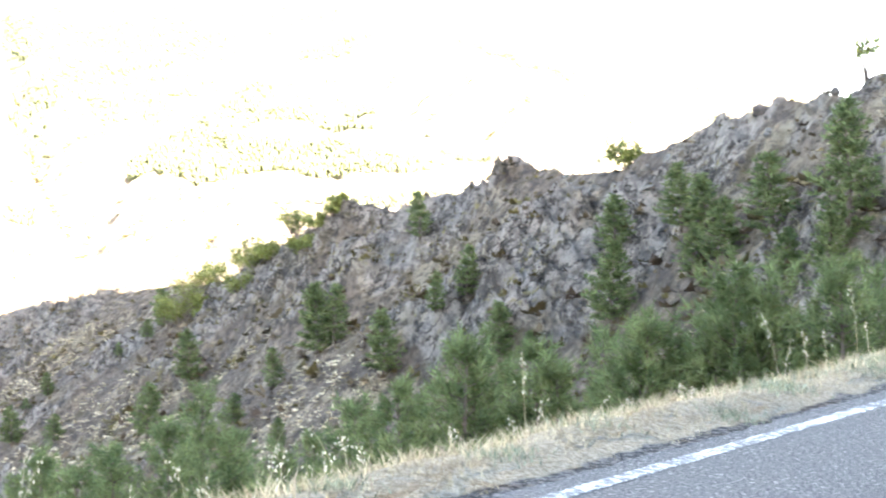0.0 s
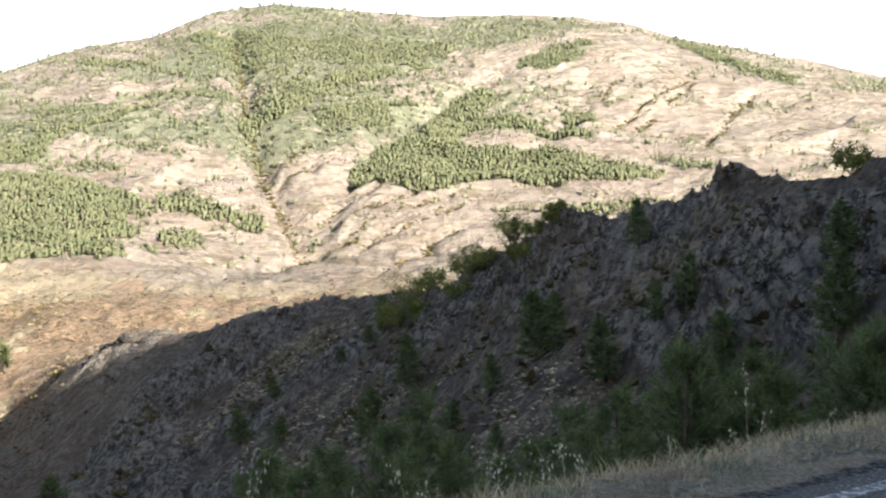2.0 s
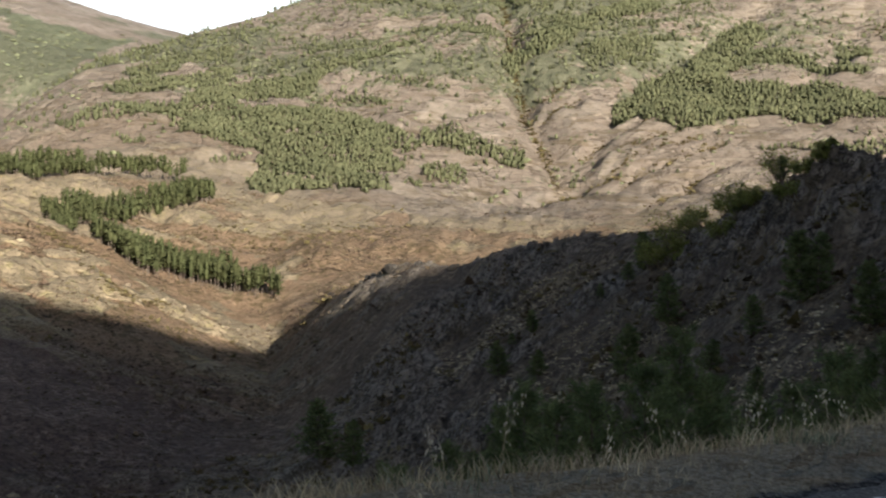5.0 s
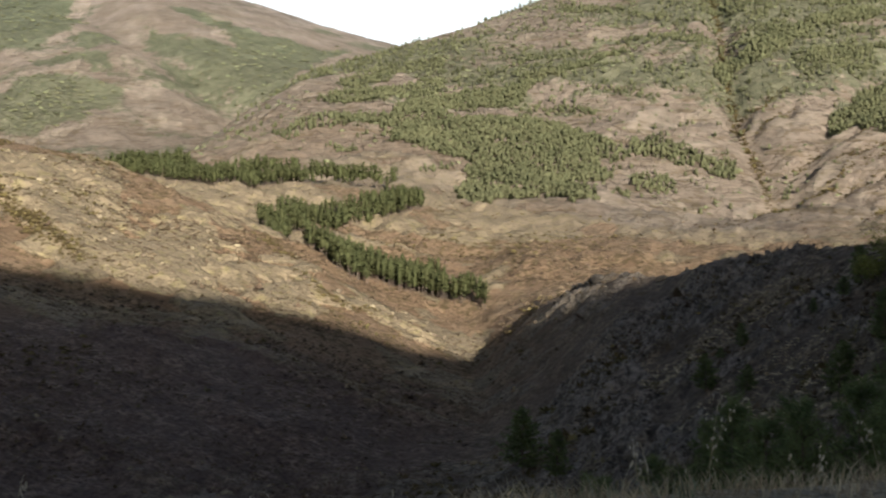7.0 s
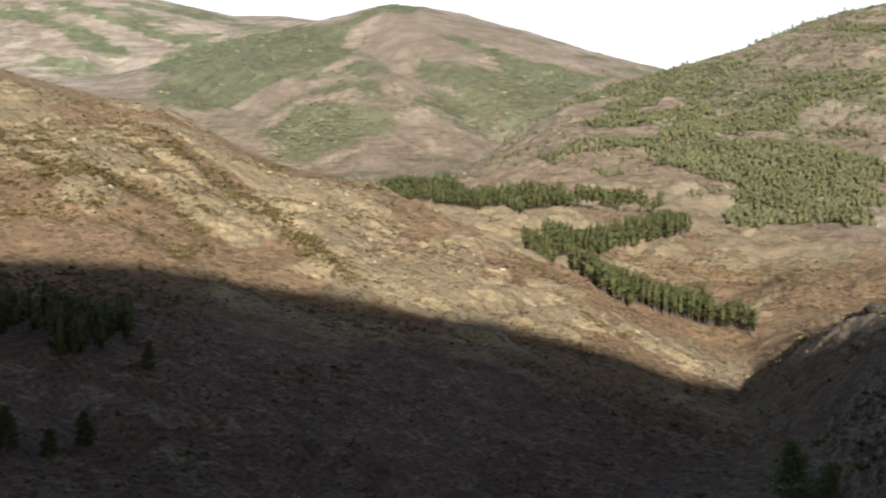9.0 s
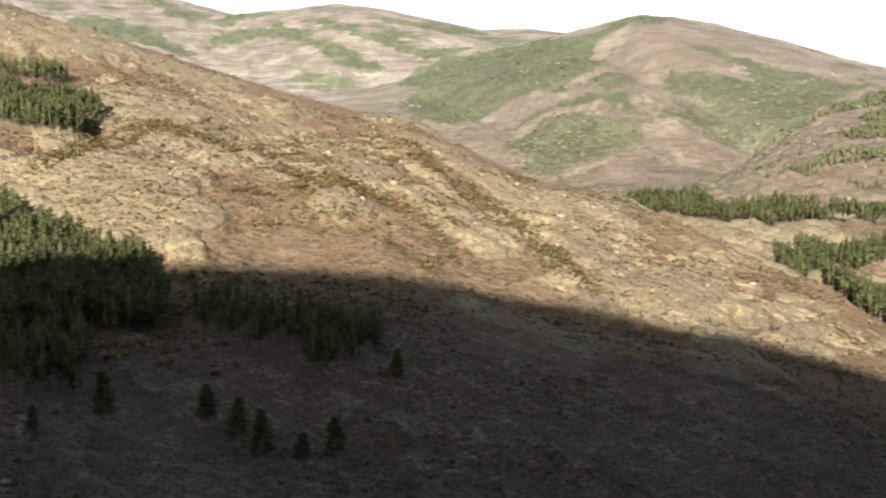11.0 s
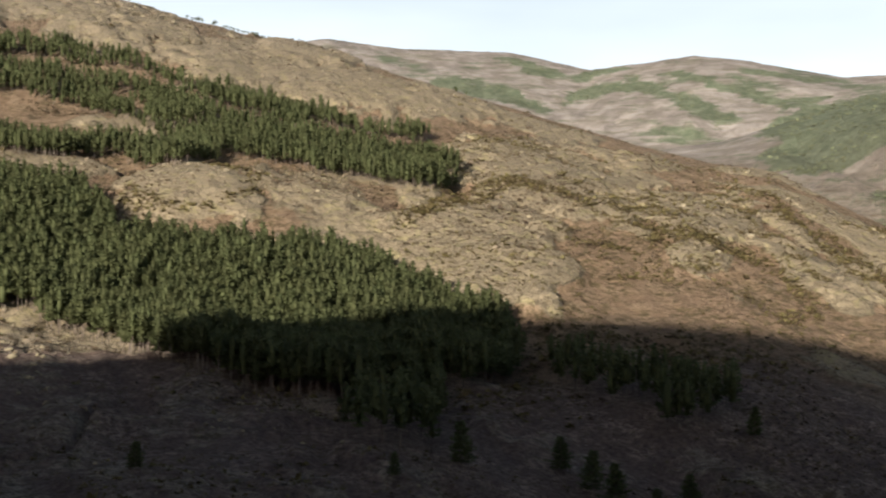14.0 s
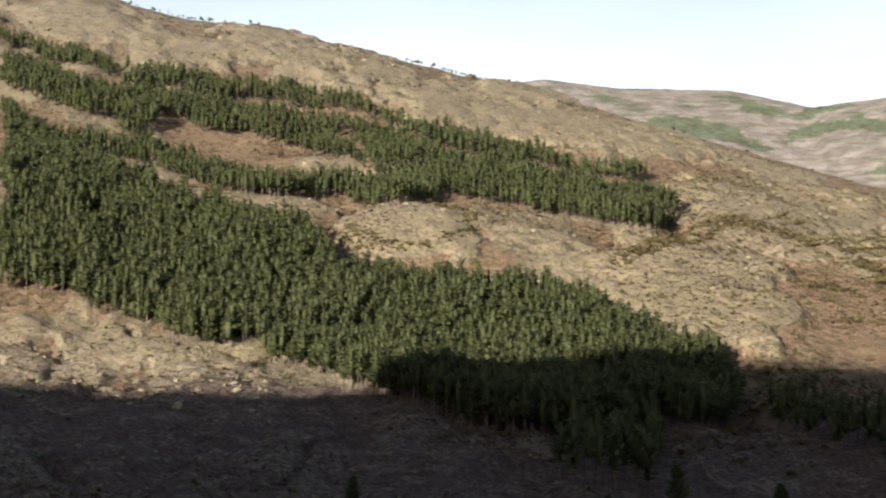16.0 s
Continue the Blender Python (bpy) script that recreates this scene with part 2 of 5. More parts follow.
def bosses(x, y):
    """The swell of the bare outcrops, 0 to 1, and the height that they add."""
    best, lift = np.zeros(np.shape(x)), np.zeros(np.shape(x))
    for cx, cy, a, b, h in SLABS:
        near = np.hypot(x - cx, y - cy) < 1.3 * max(a, b)
        if not near.any():
            continue
        px, py, d = x[near], y[near], math.hypot(cx, cy)
        ux, uy = -cx / d, -cy / d
        wx = px + 0.25 * b * smooth_noise(px / 9, py / 9, 81)
        wy = py + 0.25 * b * smooth_noise(px / 9, py / 9, 82)
        p, q = (wx - cx) * ux + (wy - cy) * uy, -(wx - cx) * uy + (wy - cy) * ux
        u = np.clip(1 - (p / b) ** 2 - (q / a) ** 2, 0, 1)
        best[near], lift[near] = np.maximum(best[near], ramp(u, 0.0, 0.25)), np.maximum(lift[near], h * np.sqrt(u))
    return best, lift


def strata(x, y, r):
    """Ribs of tilted rock: down the facing slope near by, and steep across the far mountain."""
    a = fractal((y * 0.957 + x * 0.288) / 1.0, (x * 0.957 - y * 0.288) / 4.5, 15, 3, 83, 0.55)
    side = ramp(np.degrees(np.arctan2(-x, y)), 7.5, 9.5)
    b = fractal(x - y / 4, y / 7, 24, 3, 85, 0.55) * side + fractal(x * 0.72 - y * 0.69, (x * 0.69 + y * 0.72) / 7, 20, 3, 86, 0.6) * (1 - side)
    c = fractal((x * 0.55 + y * 0.83), (y * 0.55 - x * 0.83) / 3.0, 9, 3, 87, 0.55)
    return a, b, c


def rockiness(x, y, r):
    """0 for soil and scrub to 1 for bare slabs."""
    az = np.degrees(np.arctan2(-x, y))
    a, b, c = strata(x, y, r)
    spur = (1 - ramp(az, 10, 24)) * (1 - ramp(r, 420, 520))
    far = ramp(r, 640, 860)
    rib = (a * (1 - spur) + c * spur) * (1 - far) + b * far
    n = 0.75 * rib + 0.8 * fractal(x, y, 38, 4, 3) + 0.35 * fractal(x, y, 260, 2, 5) + 0.10 * spur
    # the foot of the spur is scree and grass, its upper wall rock; the shelf past the notch is rocky too
    n = n - 0.75 * spur * (1 - ramp(r / near_crest(az)[0] + 0.10 * fractal(x, y, 22, 3, 103), 0.70, 0.84)) * (1 - ramp(az, 0, 9))
    n = n + 0.13 * (1 - spur) * (1 - far) * ramp(r, 280, 360)
    n = n + 0.15 * ramp(r, 430, 520) * (1 - ramp(r, 820, 950)) * (1 - ramp(az, 30, 40))
    return np.maximum(ramp(n, -0.08, 0.30), bosses(x, y)[0])


def height(x, y):
    r, az = np.hypot(x, y), np.degrees(np.arctan2(-x, y))
    az = np.where(az < -90, az + 360, az)
    bend = ramp(az, 14, 19) * (1 - ramp(az, 22, 28)) * ramp(r, 230, 330) * (1 - ramp(r, 640, 760))
    z, edge = profile(az + 1.6 * bend * fractal(x, y, 70, 3, 15), r)
    calm = 1 - 0.93 * ramp(edge, 0.45, 0.95)
    far = ramp(r, 600, 1000)
    z = z - gully_cut(x, y)
    big = fractal(x, y, 240, 3, 11) * 26 * far + fractal(x, y, 75, 3, 12) * 5.0 * ramp(r, 60, 320)
    z = z + big * calm
    rock = rockiness(x, y, r)
    rough = fractal(x, y, 17, 4, 21, 0.6)
    crag = np.abs(fractal(x, y, 9, 3, 23, 0.6))
    # tilted slabs on the spur and the facing slope
    slab = fractal(x * 0.9 + y * 0.5, (y * 0.9 - x * 0.5) * 2.2, 14, 3, 27)
    near = ramp(r, 45, 110)
    spur = (1 - ramp(az, 10, 24)) * (1 - ramp(r, 420, 520))
    a, b, c = strata(x, y, r)
    sharp = lambda v: 1 - 2 * np.abs(v)
    local = rock * (0.4 + 1.3 * slab - 1.6 * crag) * (0.9 + 1.1 * spur) + rough * (0.9 + 0.7 * spur)
    local = local + (1 - far) * (1 - spur) * 2.4 * a + spur * 2.2 * sharp(c) * (0.4 + 0.6 * rock) + far * (3.0 * sharp(b) * (0.3 + 0.7 * rock) + 3.0 * fractal(x, y, 30, 4, 89, 0.65))
    local = local + spur * 1.5 * (0.3 + 0.7 * rock) * (1 - 2 * np.abs(fractal(x, y, 7, 3, 91, 0.6)))
    # open joints that split the slabs across the valley into blocks
    split = (1 - ramp(np.abs(fractal((y * 0.957 + x * 0.288), (x * 0.957 - y * 0.288) / 2.6, 27, 2, 95)), 0.0, 0.07)) * ramp(rock, 0.5, 0.9)
    local = local - (1 - far) * (1 - spur) * 1.5 * split
    # rounded bosses of rock with clefts between them
    local = local + (1 - far) * (1 - spur) * ramp(rock, 0.3, 0.8) * 2.6 * (np.abs(fractal(x, y, 17, 2, 99)) - 0.2)
    knobs = (1 - 2 * np.abs(fractal(x, y, 6, 3, 93, 0.6))) * 0.9 + (1 - 2 * np.abs(fractal(x, y, 2.4, 2, 94))) * 0.22 - 0.5
    # tilted beds that break off in small ledges
    bed = (x * 0.62 + y * 0.28 + z * 0.75 + 1.6 * fractal(x, y, 5, 3, 97)) / 1.9
    knobs = knobs + 1.1 * (bed - np.floor(bed) - 0.5) * (0.4 + 0.6 * rock)
    z = z + ramp(r, 55, 80) * spur * knobs * (0.35 + 0.65 * rock)
    bare, lift = bosses(x, y)
    shelf = ramp(r, 430, 520) * (1 - ramp(r, 900, 1050)) * (1 - ramp(az, 30, 40)) * ramp(az, -10, 0)
    z = z + shelf * (2.6 * (1 - 2 * np.abs(fractal(x, y, 16, 4, 101, 0.6))) + 1.6 * a)
    z = z + near * local * (0.30 + 0.70 * calm) * (1 + 0.5 * far) * (1 - 0.7 * bare) + lift
    z = z + 0.12 * fractal(x, y, 2.2, 3, 31) * (1 - ramp(r, 80, 200))
    # the road's bench: flat, with a cut bank above it and a drop below the verge
    n, s = (y - x) * 0.70711, (x + y) * 0.70711
    low = ramp(n, 5.5, 13.0)
    up = ramp(-n, 3.6, 16.0)
    bench = ramp(np.abs(s), 90, 150)
    keep = np.where(n > 0, low, up)
    verge = 0.05 * fractal(x, y, 0.9, 3, 33) + 0.10 * ramp(n, 4.75, 5.3) - 1.3 * ramp(n, 5.35, 7.6)
    flat = -0.05 + np.where(n > 4.6, verge, 0.0)
    return np.where(bench >= 1, z, z * (keep + bench - keep * bench) + flat * (1 - keep) * (1 - bench))
# ---- end of terrain shape ----
# ---- materials ----
class Mat:
    """A node material with short calls for its nodes."""

    def __init__(self, name, rough=0.9):
        self.m = bpy.data.materials.new(name)
        self.m.use_nodes = True
        self.t = self.m.node_tree
        self.b = self.t.nodes["Principled BSDF"]
        self.b.inputs["Roughness"].default_value = rough
        self.b.inputs["Specular IOR Level"].default_value = 0.25
        self.pos = self.node("ShaderNodeNewGeometry").outputs["Position"]

    def node(self, kind, **props):
        n = self.t.nodes.new(kind)
        for k, v in props.items():
            if k == "operation":
                n.operation = v
            elif k == "data_type":
                n.data_type = v
            elif k == "blend_type":
                n.blend_type = v
        return n

    def put(self, a, socket):
        if isinstance(a, (int, float)):
            socket.default_value = a
        elif isinstance(a, tuple):
            socket.default_value = (*a, 1.0) if len(a) == 3 and len(socket.default_value) == 4 else a
        else:
            self.t.links.new(a, socket)

    def stretch(self, sx, sy, sz, turn=0.0):
        n, o = self.node("ShaderNodeMapping"), self.node("ShaderNodeMapping")
        self.put(self.pos, o.inputs["Vector"])
        o.inputs["Rotation"].default_value = (0, 0, radians(turn))
        self.put(o.outputs[0], n.inputs["Vector"])
        n.inputs["Scale"].default_value = (sx, sy, sz)
        return n.outputs[0]

    def noise(self, size, detail=4, rough=0.55, vector=None):
        n = self.node("ShaderNodeTexNoise")
        self.put(vector or self.pos, n.inputs["Vector"])
        n.inputs["Scale"].default_value, n.inputs["Detail"].default_value, n.inputs["Roughness"].default_value = 1 / size, detail, rough
        return n.outputs[0]

    def cells(self, size, vector=None):
        n = self.node("ShaderNodeTexVoronoi")
        self.put(vector or self.pos, n.inputs["Vector"])
        n.inputs["Scale"].default_value = 1 / size
        return n.outputs["Distance"]

    def math(self, op, a, b=0.0):
        n = self.node("ShaderNodeMath", operation=op)
        self.put(a, n.inputs[0])
        self.put(b, n.inputs[1])
        return n.outputs[0]

    def span(self, v, lo, hi, a=0.0, b=1.0):
        n = self.node("ShaderNodeMapRange")
        n.interpolation_type = "SMOOTHSTEP"
        for k, q in enumerate((v, lo, hi, a, b)):
            self.put(q, n.inputs[k])
        return n.outputs[0]

    def mix(self, f, a, b, mode="MIX"):
        n = self.node("ShaderNodeMix", data_type="RGBA", blend_type=mode)
        self.put(f, n.inputs[0])
        self.put(a, n.inputs[6])
        self.put(b, n.inputs[7])
        return n.outputs[2]

    def attr(self, name):
        n = self.node("ShaderNodeAttribute")
        n.attribute_name = name
        return n.outputs["Fac"]

    def chance(self):
        return self.node("ShaderNodeObjectInfo").outputs["Random"]

    def island(self):
        return self.node("ShaderNodeNewGeometry").outputs["Random Per Island"]

    def colour(self, c):
        self.put(c, self.b.inputs["Base Color"])
        return self

    def bump(self, v, depth, strength=1.0):
        n = self.node("ShaderNodeBump")
        n.inputs["Strength"].default_value, n.inputs["Distance"].default_value = strength, depth
        self.put(v, n.inputs["Height"])
        self.put(n.outputs[0], self.b.inputs["Normal"])
        return self


def ground_material():
    m = Mat("hillside_ground", 0.95)
    fine, mid, wide = m.noise(1.1, 7, 0.72), m.noise(6.5, 6, 0.65), m.noise(55, 5, 0.6)
    rock, green, warm, remote, distant = m.attr("rock"), m.attr("green"), m.attr("warm"), m.attr("remote"), m.attr("distant")
    # soil: orange-brown across the valley, drab with bleached grass on the shaded spur
    soil = m.mix(m.span(mid, 0.35, 0.65), (0.278, 0.188, 0.116), (0.43, 0.310, 0.198))
    soil = m.mix(m.span(wide, 0.42, 0.62), soil, m.mix(m.span(fine, 0.4, 0.6), (0.262, 0.174, 0.108), (0.40, 0.284, 0.182)))
    tuft = m.math("MULTIPLY", m.span(m.noise(2.6, 6, 0.72), 0.47, 0.57), m.span(m.noise(17, 4, 0.6), 0.36, 0.56))
    soil = m.mix(m.math("MULTIPLY", tuft, 0.85), soil, m.mix(m.span(fine, 0.35, 0.65), (0.095, 0.078, 0.036), (0.20, 0.150, 0.072)))
    drab = m.mix(m.span(fine, 0.40, 0.60), (0.118, 0.095, 0.078), m.mix(m.span(mid, 0.46, 0.60), (0.245, 0.198, 0.155), (0.44, 0.365, 0.262)))
    streak = m.math("MULTIPLY", m.span(m.noise(1.0, 5, 0.62, m.stretch(1 / 3.2, 1 / 22, 1 / 4.0, 35)), 0.50, 0.60), m.span(m.noise(13, 3), 0.42, 0.58))
    drab = m.mix(m.math("MULTIPLY", streak, 0.8), drab, m.mix(m.span(fine, 0.36, 0.62), (0.22, 0.178, 0.125), (0.47, 0.395, 0.275)))
    soil = m.mix(warm, drab, soil)
    # reddish stony soil on the valley floor, with its shade darkened into the colour
    shade_soil = m.mix(m.span(fine, 0.38, 0.62), (0.128, 0.090, 0.076), m.mix(m.span(mid, 0.42, 0.62), (0.235, 0.172, 0.138), (0.41, 0.320, 0.255)))
    soil = m.mix(m.attr("floor_shade"), soil, shade_soil)
    # stone
    stone = m.mix(m.span(fine, 0.36, 0.62), (0.250, 0.200, 0.130), (0.365, 0.300, 0.196))
    lichen = m.math("MULTIPLY", m.span(m.noise(4.5, 5, 0.6), 0.50, 0.66), warm)
    stone = m.mix(m.math("MULTIPLY", lichen, 0.62), stone, (0.372, 0.325, 0.160))
    cool = m.mix(m.span(fine, 0.38, 0.60), (0.190, 0.165, 0.142), (0.43, 0.378, 0.325))
    cool = m.mix(m.span(m.noise(9, 5, 0.6), 0.52, 0.64), cool, m.mix(m.span(fine, 0.36, 0.62), (0.17, 0.138, 0.102), (0.43, 0.360, 0.270)))
    cool = m.mix(m.math("MULTIPLY", m.span(m.noise(0.9, 5, 0.65), 0.52, 0.62), m.span(m.noise(7, 4), 0.50, 0.62)), cool, (0.30, 0.255, 0.125))
    stone = m.mix(warm, cool, stone)
    joint = m.span(m.noise(2.4, 7, 0.78, m.stretch(1, 1, 0.8)), 0.56, 0.64)
    cleft = m.span(m.noise(1.5, 5, 0.7, m.stretch(1.0, 0.22, 0.5)), 0.56, 0.63)
    stone = m.mix(m.math("MAXIMUM", joint, m.math("MULTIPLY", cleft, m.math("SUBTRACT", 1.0, warm))), stone, m.mix(warm, (0.105, 0.090, 0.077), (0.235, 0.192, 0.120)))
    # thin cracks
    hair = lambda size, turn, wide: m.span(m.math("ABSOLUTE", m.math("SUBTRACT", m.noise(size, 4, 0.6, m.stretch(1.0, 0.45, 0.8, turn)), 0.5)), wide * 0.3, wide, 1.0, 0.0)
    crack = m.math("MAXIMUM", m.math("MULTIPLY", hair(2.2, 30, 0.020), m.span(m.noise(8, 3), 0.40, 0.55)), m.math("MULTIPLY", hair(4.5, 75, 0.016), 0.9))
    stone = m.mix(m.math("MULTIPLY", crack, m.math("SUBTRACT", 0.85, m.math("MULTIPLY", warm, 0.45))), stone, (0.060, 0.050, 0.042))
    slit = m.math("MULTIPLY", m.span(m.noise(2.6, 5, 0.65, m.stretch(1.0, 0.14, 0.4, 107)), 0.615, 0.64), warm)
    stone = m.mix(m.math("MULTIPLY", slit, 0.7), stone, (0.135, 0.108, 0.072))
    both = m.mix(m.span(m.math("ADD", rock, m.math("MULTIPLY", m.math("SUBTRACT", mid, 0.5), 1.2)), 0.35, 0.65), soil, stone)
    speck = m.math("MULTIPLY", m.span(m.noise(2.2, 4, 0.65), 0.56, 0.63), m.span(mid, 0.40, 0.56))
    both = m.mix(m.math("MULTIPLY", speck, m.math("SUBTRACT", 0.8, m.math("MULTIPLY", m.span(rock, 0.7, 1.0), 0.5))), both, (0.100, 0.075, 0.040))
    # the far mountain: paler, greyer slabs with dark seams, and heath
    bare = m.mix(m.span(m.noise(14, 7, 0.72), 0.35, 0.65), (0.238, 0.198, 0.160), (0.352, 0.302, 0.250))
    seam = m.math("MAXIMUM", m.span(m.noise(4.5, 6, 0.7, m.stretch(1.0, 0.13, 0.4, 44)), 0.55, 0.60), m.math("MULTIPLY", m.span(m.noise(4.0, 5, 0.7, m.stretch(1.0, 0.15, 0.4, -16)), 0.56, 0.61), m.span(m.noise(150, 2), 0.45, 0.55)))
    band = m.span(m.noise(70, 3), 0.38, 0.60)
    bare = m.mix(m.math("MULTIPLY", seam, band), bare, (0.13, 0.110, 0.088))
    heath = m.math("MULTIPLY", m.span(m.noise(7.0, 6, 0.72, m.stretch(0.6, 0.6, 1.6)), 0.53, 0.61), m.span(m.noise(45, 4, 0.6), 0.40, 0.55))
    bare = m.mix(m.math("MULTIPLY", heath, 0.75), bare, (0.165, 0.135, 0.080))
    # hills beyond it: aerial haze put into the rock as a paler pink-grey
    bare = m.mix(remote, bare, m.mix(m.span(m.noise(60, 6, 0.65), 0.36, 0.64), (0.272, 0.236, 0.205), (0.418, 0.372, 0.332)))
    brow = m.math("MULTIPLY", m.span(m.noise(24, 6, 0.68, m.stretch(1, 0.22, 1.2, 50)), 0.51, 0.58), remote)
    bare = m.mix(m.math("MULTIPLY", brow, 0.45), bare, (0.175, 0.155, 0.098))
    # ledges that follow the contours
    ledge = m.span(m.noise(1.0, 5, 0.62, m.stretch(1 / 34, 1 / 34, 1 / 3.4)), 0.55, 0.64)
    bare = m.mix(m.math("MULTIPLY", m.math("MULTIPLY", ledge, m.math("SUBTRACT", 1.0, remote)), 0.5), bare, (0.42, 0.362, 0.295))
    duff = m.span(m.noise(1.0, 6, 0.66, m.stretch(1 / 46, 1 / 46, 1 / 5.0)), 0.53, 0.62)
    bare = m.mix(m.math("MULTIPLY", m.math("MULTIPLY", duff, m.math("SUBTRACT", 1.0, remote)), 0.65), bare, (0.165, 0.132, 0.080))
    terrace = m.noise(1.0, 6, 0.62, m.stretch(1 / 120, 1 / 120, 1 / 15))
    bare = m.mix(m.math("MULTIPLY", m.math("MULTIPLY", m.span(terrace, 0.52, 0.62), remote), 0.32), bare, (0.170, 0.160, 0.100))
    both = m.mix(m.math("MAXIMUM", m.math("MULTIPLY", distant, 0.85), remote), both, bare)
    # verge of the road
    hay = m.mix(m.span(m.noise(0.035, 5, 0.75), 0.36, 0.62), (0.36, 0.295, 0.20), (0.68, 0.585, 0.43))
    gravel = m.mix(m.span(m.noise(0.05, 4, 0.7), 0.42, 0.60), (0.055, 0.052, 0.048), (0.33, 0.30, 0.27))
    both = m.mix(m.attr("verge"), both, m.mix(m.span(m.math("ADD", m.attr("kerbside"), m.math("MULTIPLY", m.math("SUBTRACT", m.noise(0.25, 4), 0.5), 0.7)), 0.4, 0.6), hay, gravel))
    # green scrub, paler with distance: the far hills' haze is put into its colour
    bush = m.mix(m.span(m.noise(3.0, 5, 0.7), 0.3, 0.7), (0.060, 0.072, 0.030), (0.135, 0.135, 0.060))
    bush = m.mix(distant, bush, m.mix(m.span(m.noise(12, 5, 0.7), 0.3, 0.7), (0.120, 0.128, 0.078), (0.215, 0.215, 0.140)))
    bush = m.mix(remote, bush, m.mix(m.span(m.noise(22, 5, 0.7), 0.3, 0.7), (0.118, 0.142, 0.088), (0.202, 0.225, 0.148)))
    broken = m.math("MULTIPLY", m.math("SUBTRACT", terrace, 0.47), m.math("MULTIPLY", remote, 1.9))
    patch = m.span(m.math("ADD", m.math("ADD", green, broken), m.math("MULTIPLY", m.math("SUBTRACT", m.noise(9, 6, 0.75), 0.5), m.math("SUBTRACT", 1.5, m.math("MULTIPLY", remote, 0.6)))), m.math("SUBTRACT", 0.42, m.math("MULTIPLY", remote, 0.12)), m.math("ADD", 0.58, m.math("MULTIPLY", remote, 0.12)))
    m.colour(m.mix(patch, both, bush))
    relief = m.math("ADD", m.math("ADD", m.math("MULTIPLY", fine, 0.45), m.math("MULTIPLY", mid, m.math("SUBTRACT", 1.0, m.math("MULTIPLY", distant, 0.55)))), m.math("MULTIPLY", m.math("ADD", m.math("ADD", joint, crack), m.math("MULTIPLY", cleft, 0.6)), -0.22))
    relief = m.math("ADD", relief, m.math("MULTIPLY", m.math("MULTIPLY", seam, distant), -0.5))
    smooth = m.math("MULTIPLY", m.math("MULTIPLY", m.span(rock, 0.55, 0.95), warm), 0.55)
    return m.bump(m.math("MULTIPLY", relief, m.math("SUBTRACT", 1.0, smooth)), 2.8, 1.0).m


def asphalt_material():
    m = Mat("asphalt", 0.85)
    grit, wide = m.noise(0.022, 3, 0.75), m.noise(0.9, 4)
    c = m.mix(m.span(grit, 0.42, 0.60), (0.040, 0.037, 0.035), (0.21, 0.194, 0.178))
    c = m.mix(m.span(m.noise(0.035, 2, 0.5), 0.62, 0.68), c, (0.40, 0.37, 0.335))
    m.colour(m.mix(m.math("MULTIPLY", m.span(wide, 0.35, 0.7), 0.35), c, (0.105, 0.100, 0.097)))
    return m.bump(grit, 0.008, 1.0).m


def paint_material():
    m = Mat("road_paint", 0.7)
    wear = m.span(m.math("ADD", m.noise(0.06, 6, 0.8), m.math("MULTIPLY", m.math("SUBTRACT", m.noise(0.7, 3), 0.5), 0.35)), 0.47, 0.58)
    m.colour(m.mix(wear, (0.14, 0.135, 0.13), (0.70, 0.70, 0.68)))
    return m.bump(m.noise(0.02, 3), 0.004, 0.7).m


def plain_noise(name, dark, light, size, rough=0.9, per="island", detail=4):
    """A mottled matt colour that also differs a little from piece to piece."""
    m = Mat(name, rough)
    c = m.mix(m.span(m.noise(size, detail, 0.6), 0.3, 0.7), dark, light)
    k = m.attr("tone") if per == "tone" else m.island() if per == "island" else m.chance()
    v = m.node("ShaderNodeHueSaturation")
    m.put(m.span(k, 0, 1, 0.68, 1.32), v.inputs["Value"])
    m.put(m.span(k, 0, 1, 0.485, 0.512), v.inputs["Hue"])
    m.put(c, v.inputs["Color"])
    return m.colour(v.outputs[0])


def sunlit_leaves(m, share=0.42):
    """Lets part of the light pass through thin leaves."""
    thin, both = m.node("ShaderNodeBsdfTranslucent"), m.node("ShaderNodeMixShader")
    m.put(m.b.inputs["Base Color"].links[0].from_socket, thin.inputs["Color"])
    both.inputs[0].default_value = share
    m.put(m.b.outputs[0], both.inputs[1])
    m.put(thin.outputs[0], both.inputs[2])
    m.put(both.outputs[0], m.t.nodes["Material Output"].inputs["Surface"])
    return m.m


GROUND = ground_material()
ASPHALT, PAINT = asphalt_material(), paint_material()
NEEDLES = sunlit_leaves(plain_noise("pine_needles", (0.120, 0.160, 0.066), (0.230, 0.275, 0.115), 0.8, 0.75))
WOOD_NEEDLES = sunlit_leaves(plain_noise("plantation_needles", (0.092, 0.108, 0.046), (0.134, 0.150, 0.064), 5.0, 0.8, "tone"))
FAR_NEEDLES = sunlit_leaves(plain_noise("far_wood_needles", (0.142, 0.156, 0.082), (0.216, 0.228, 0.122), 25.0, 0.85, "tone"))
BARK = plain_noise("pine_bark", (0.10, 0.075, 0.055), (0.24, 0.20, 0.165), 0.3, 0.95).m
SHRUB = plain_noise("scrub_leaves", (0.085, 0.070, 0.030), (0.160, 0.126, 0.055), 3.0, 0.9, "tone").m
ROCK_GREY = plain_noise("weathered_schist", (0.07, 0.064, 0.058), (0.20, 0.180, 0.155), 0.9, 0.95).m
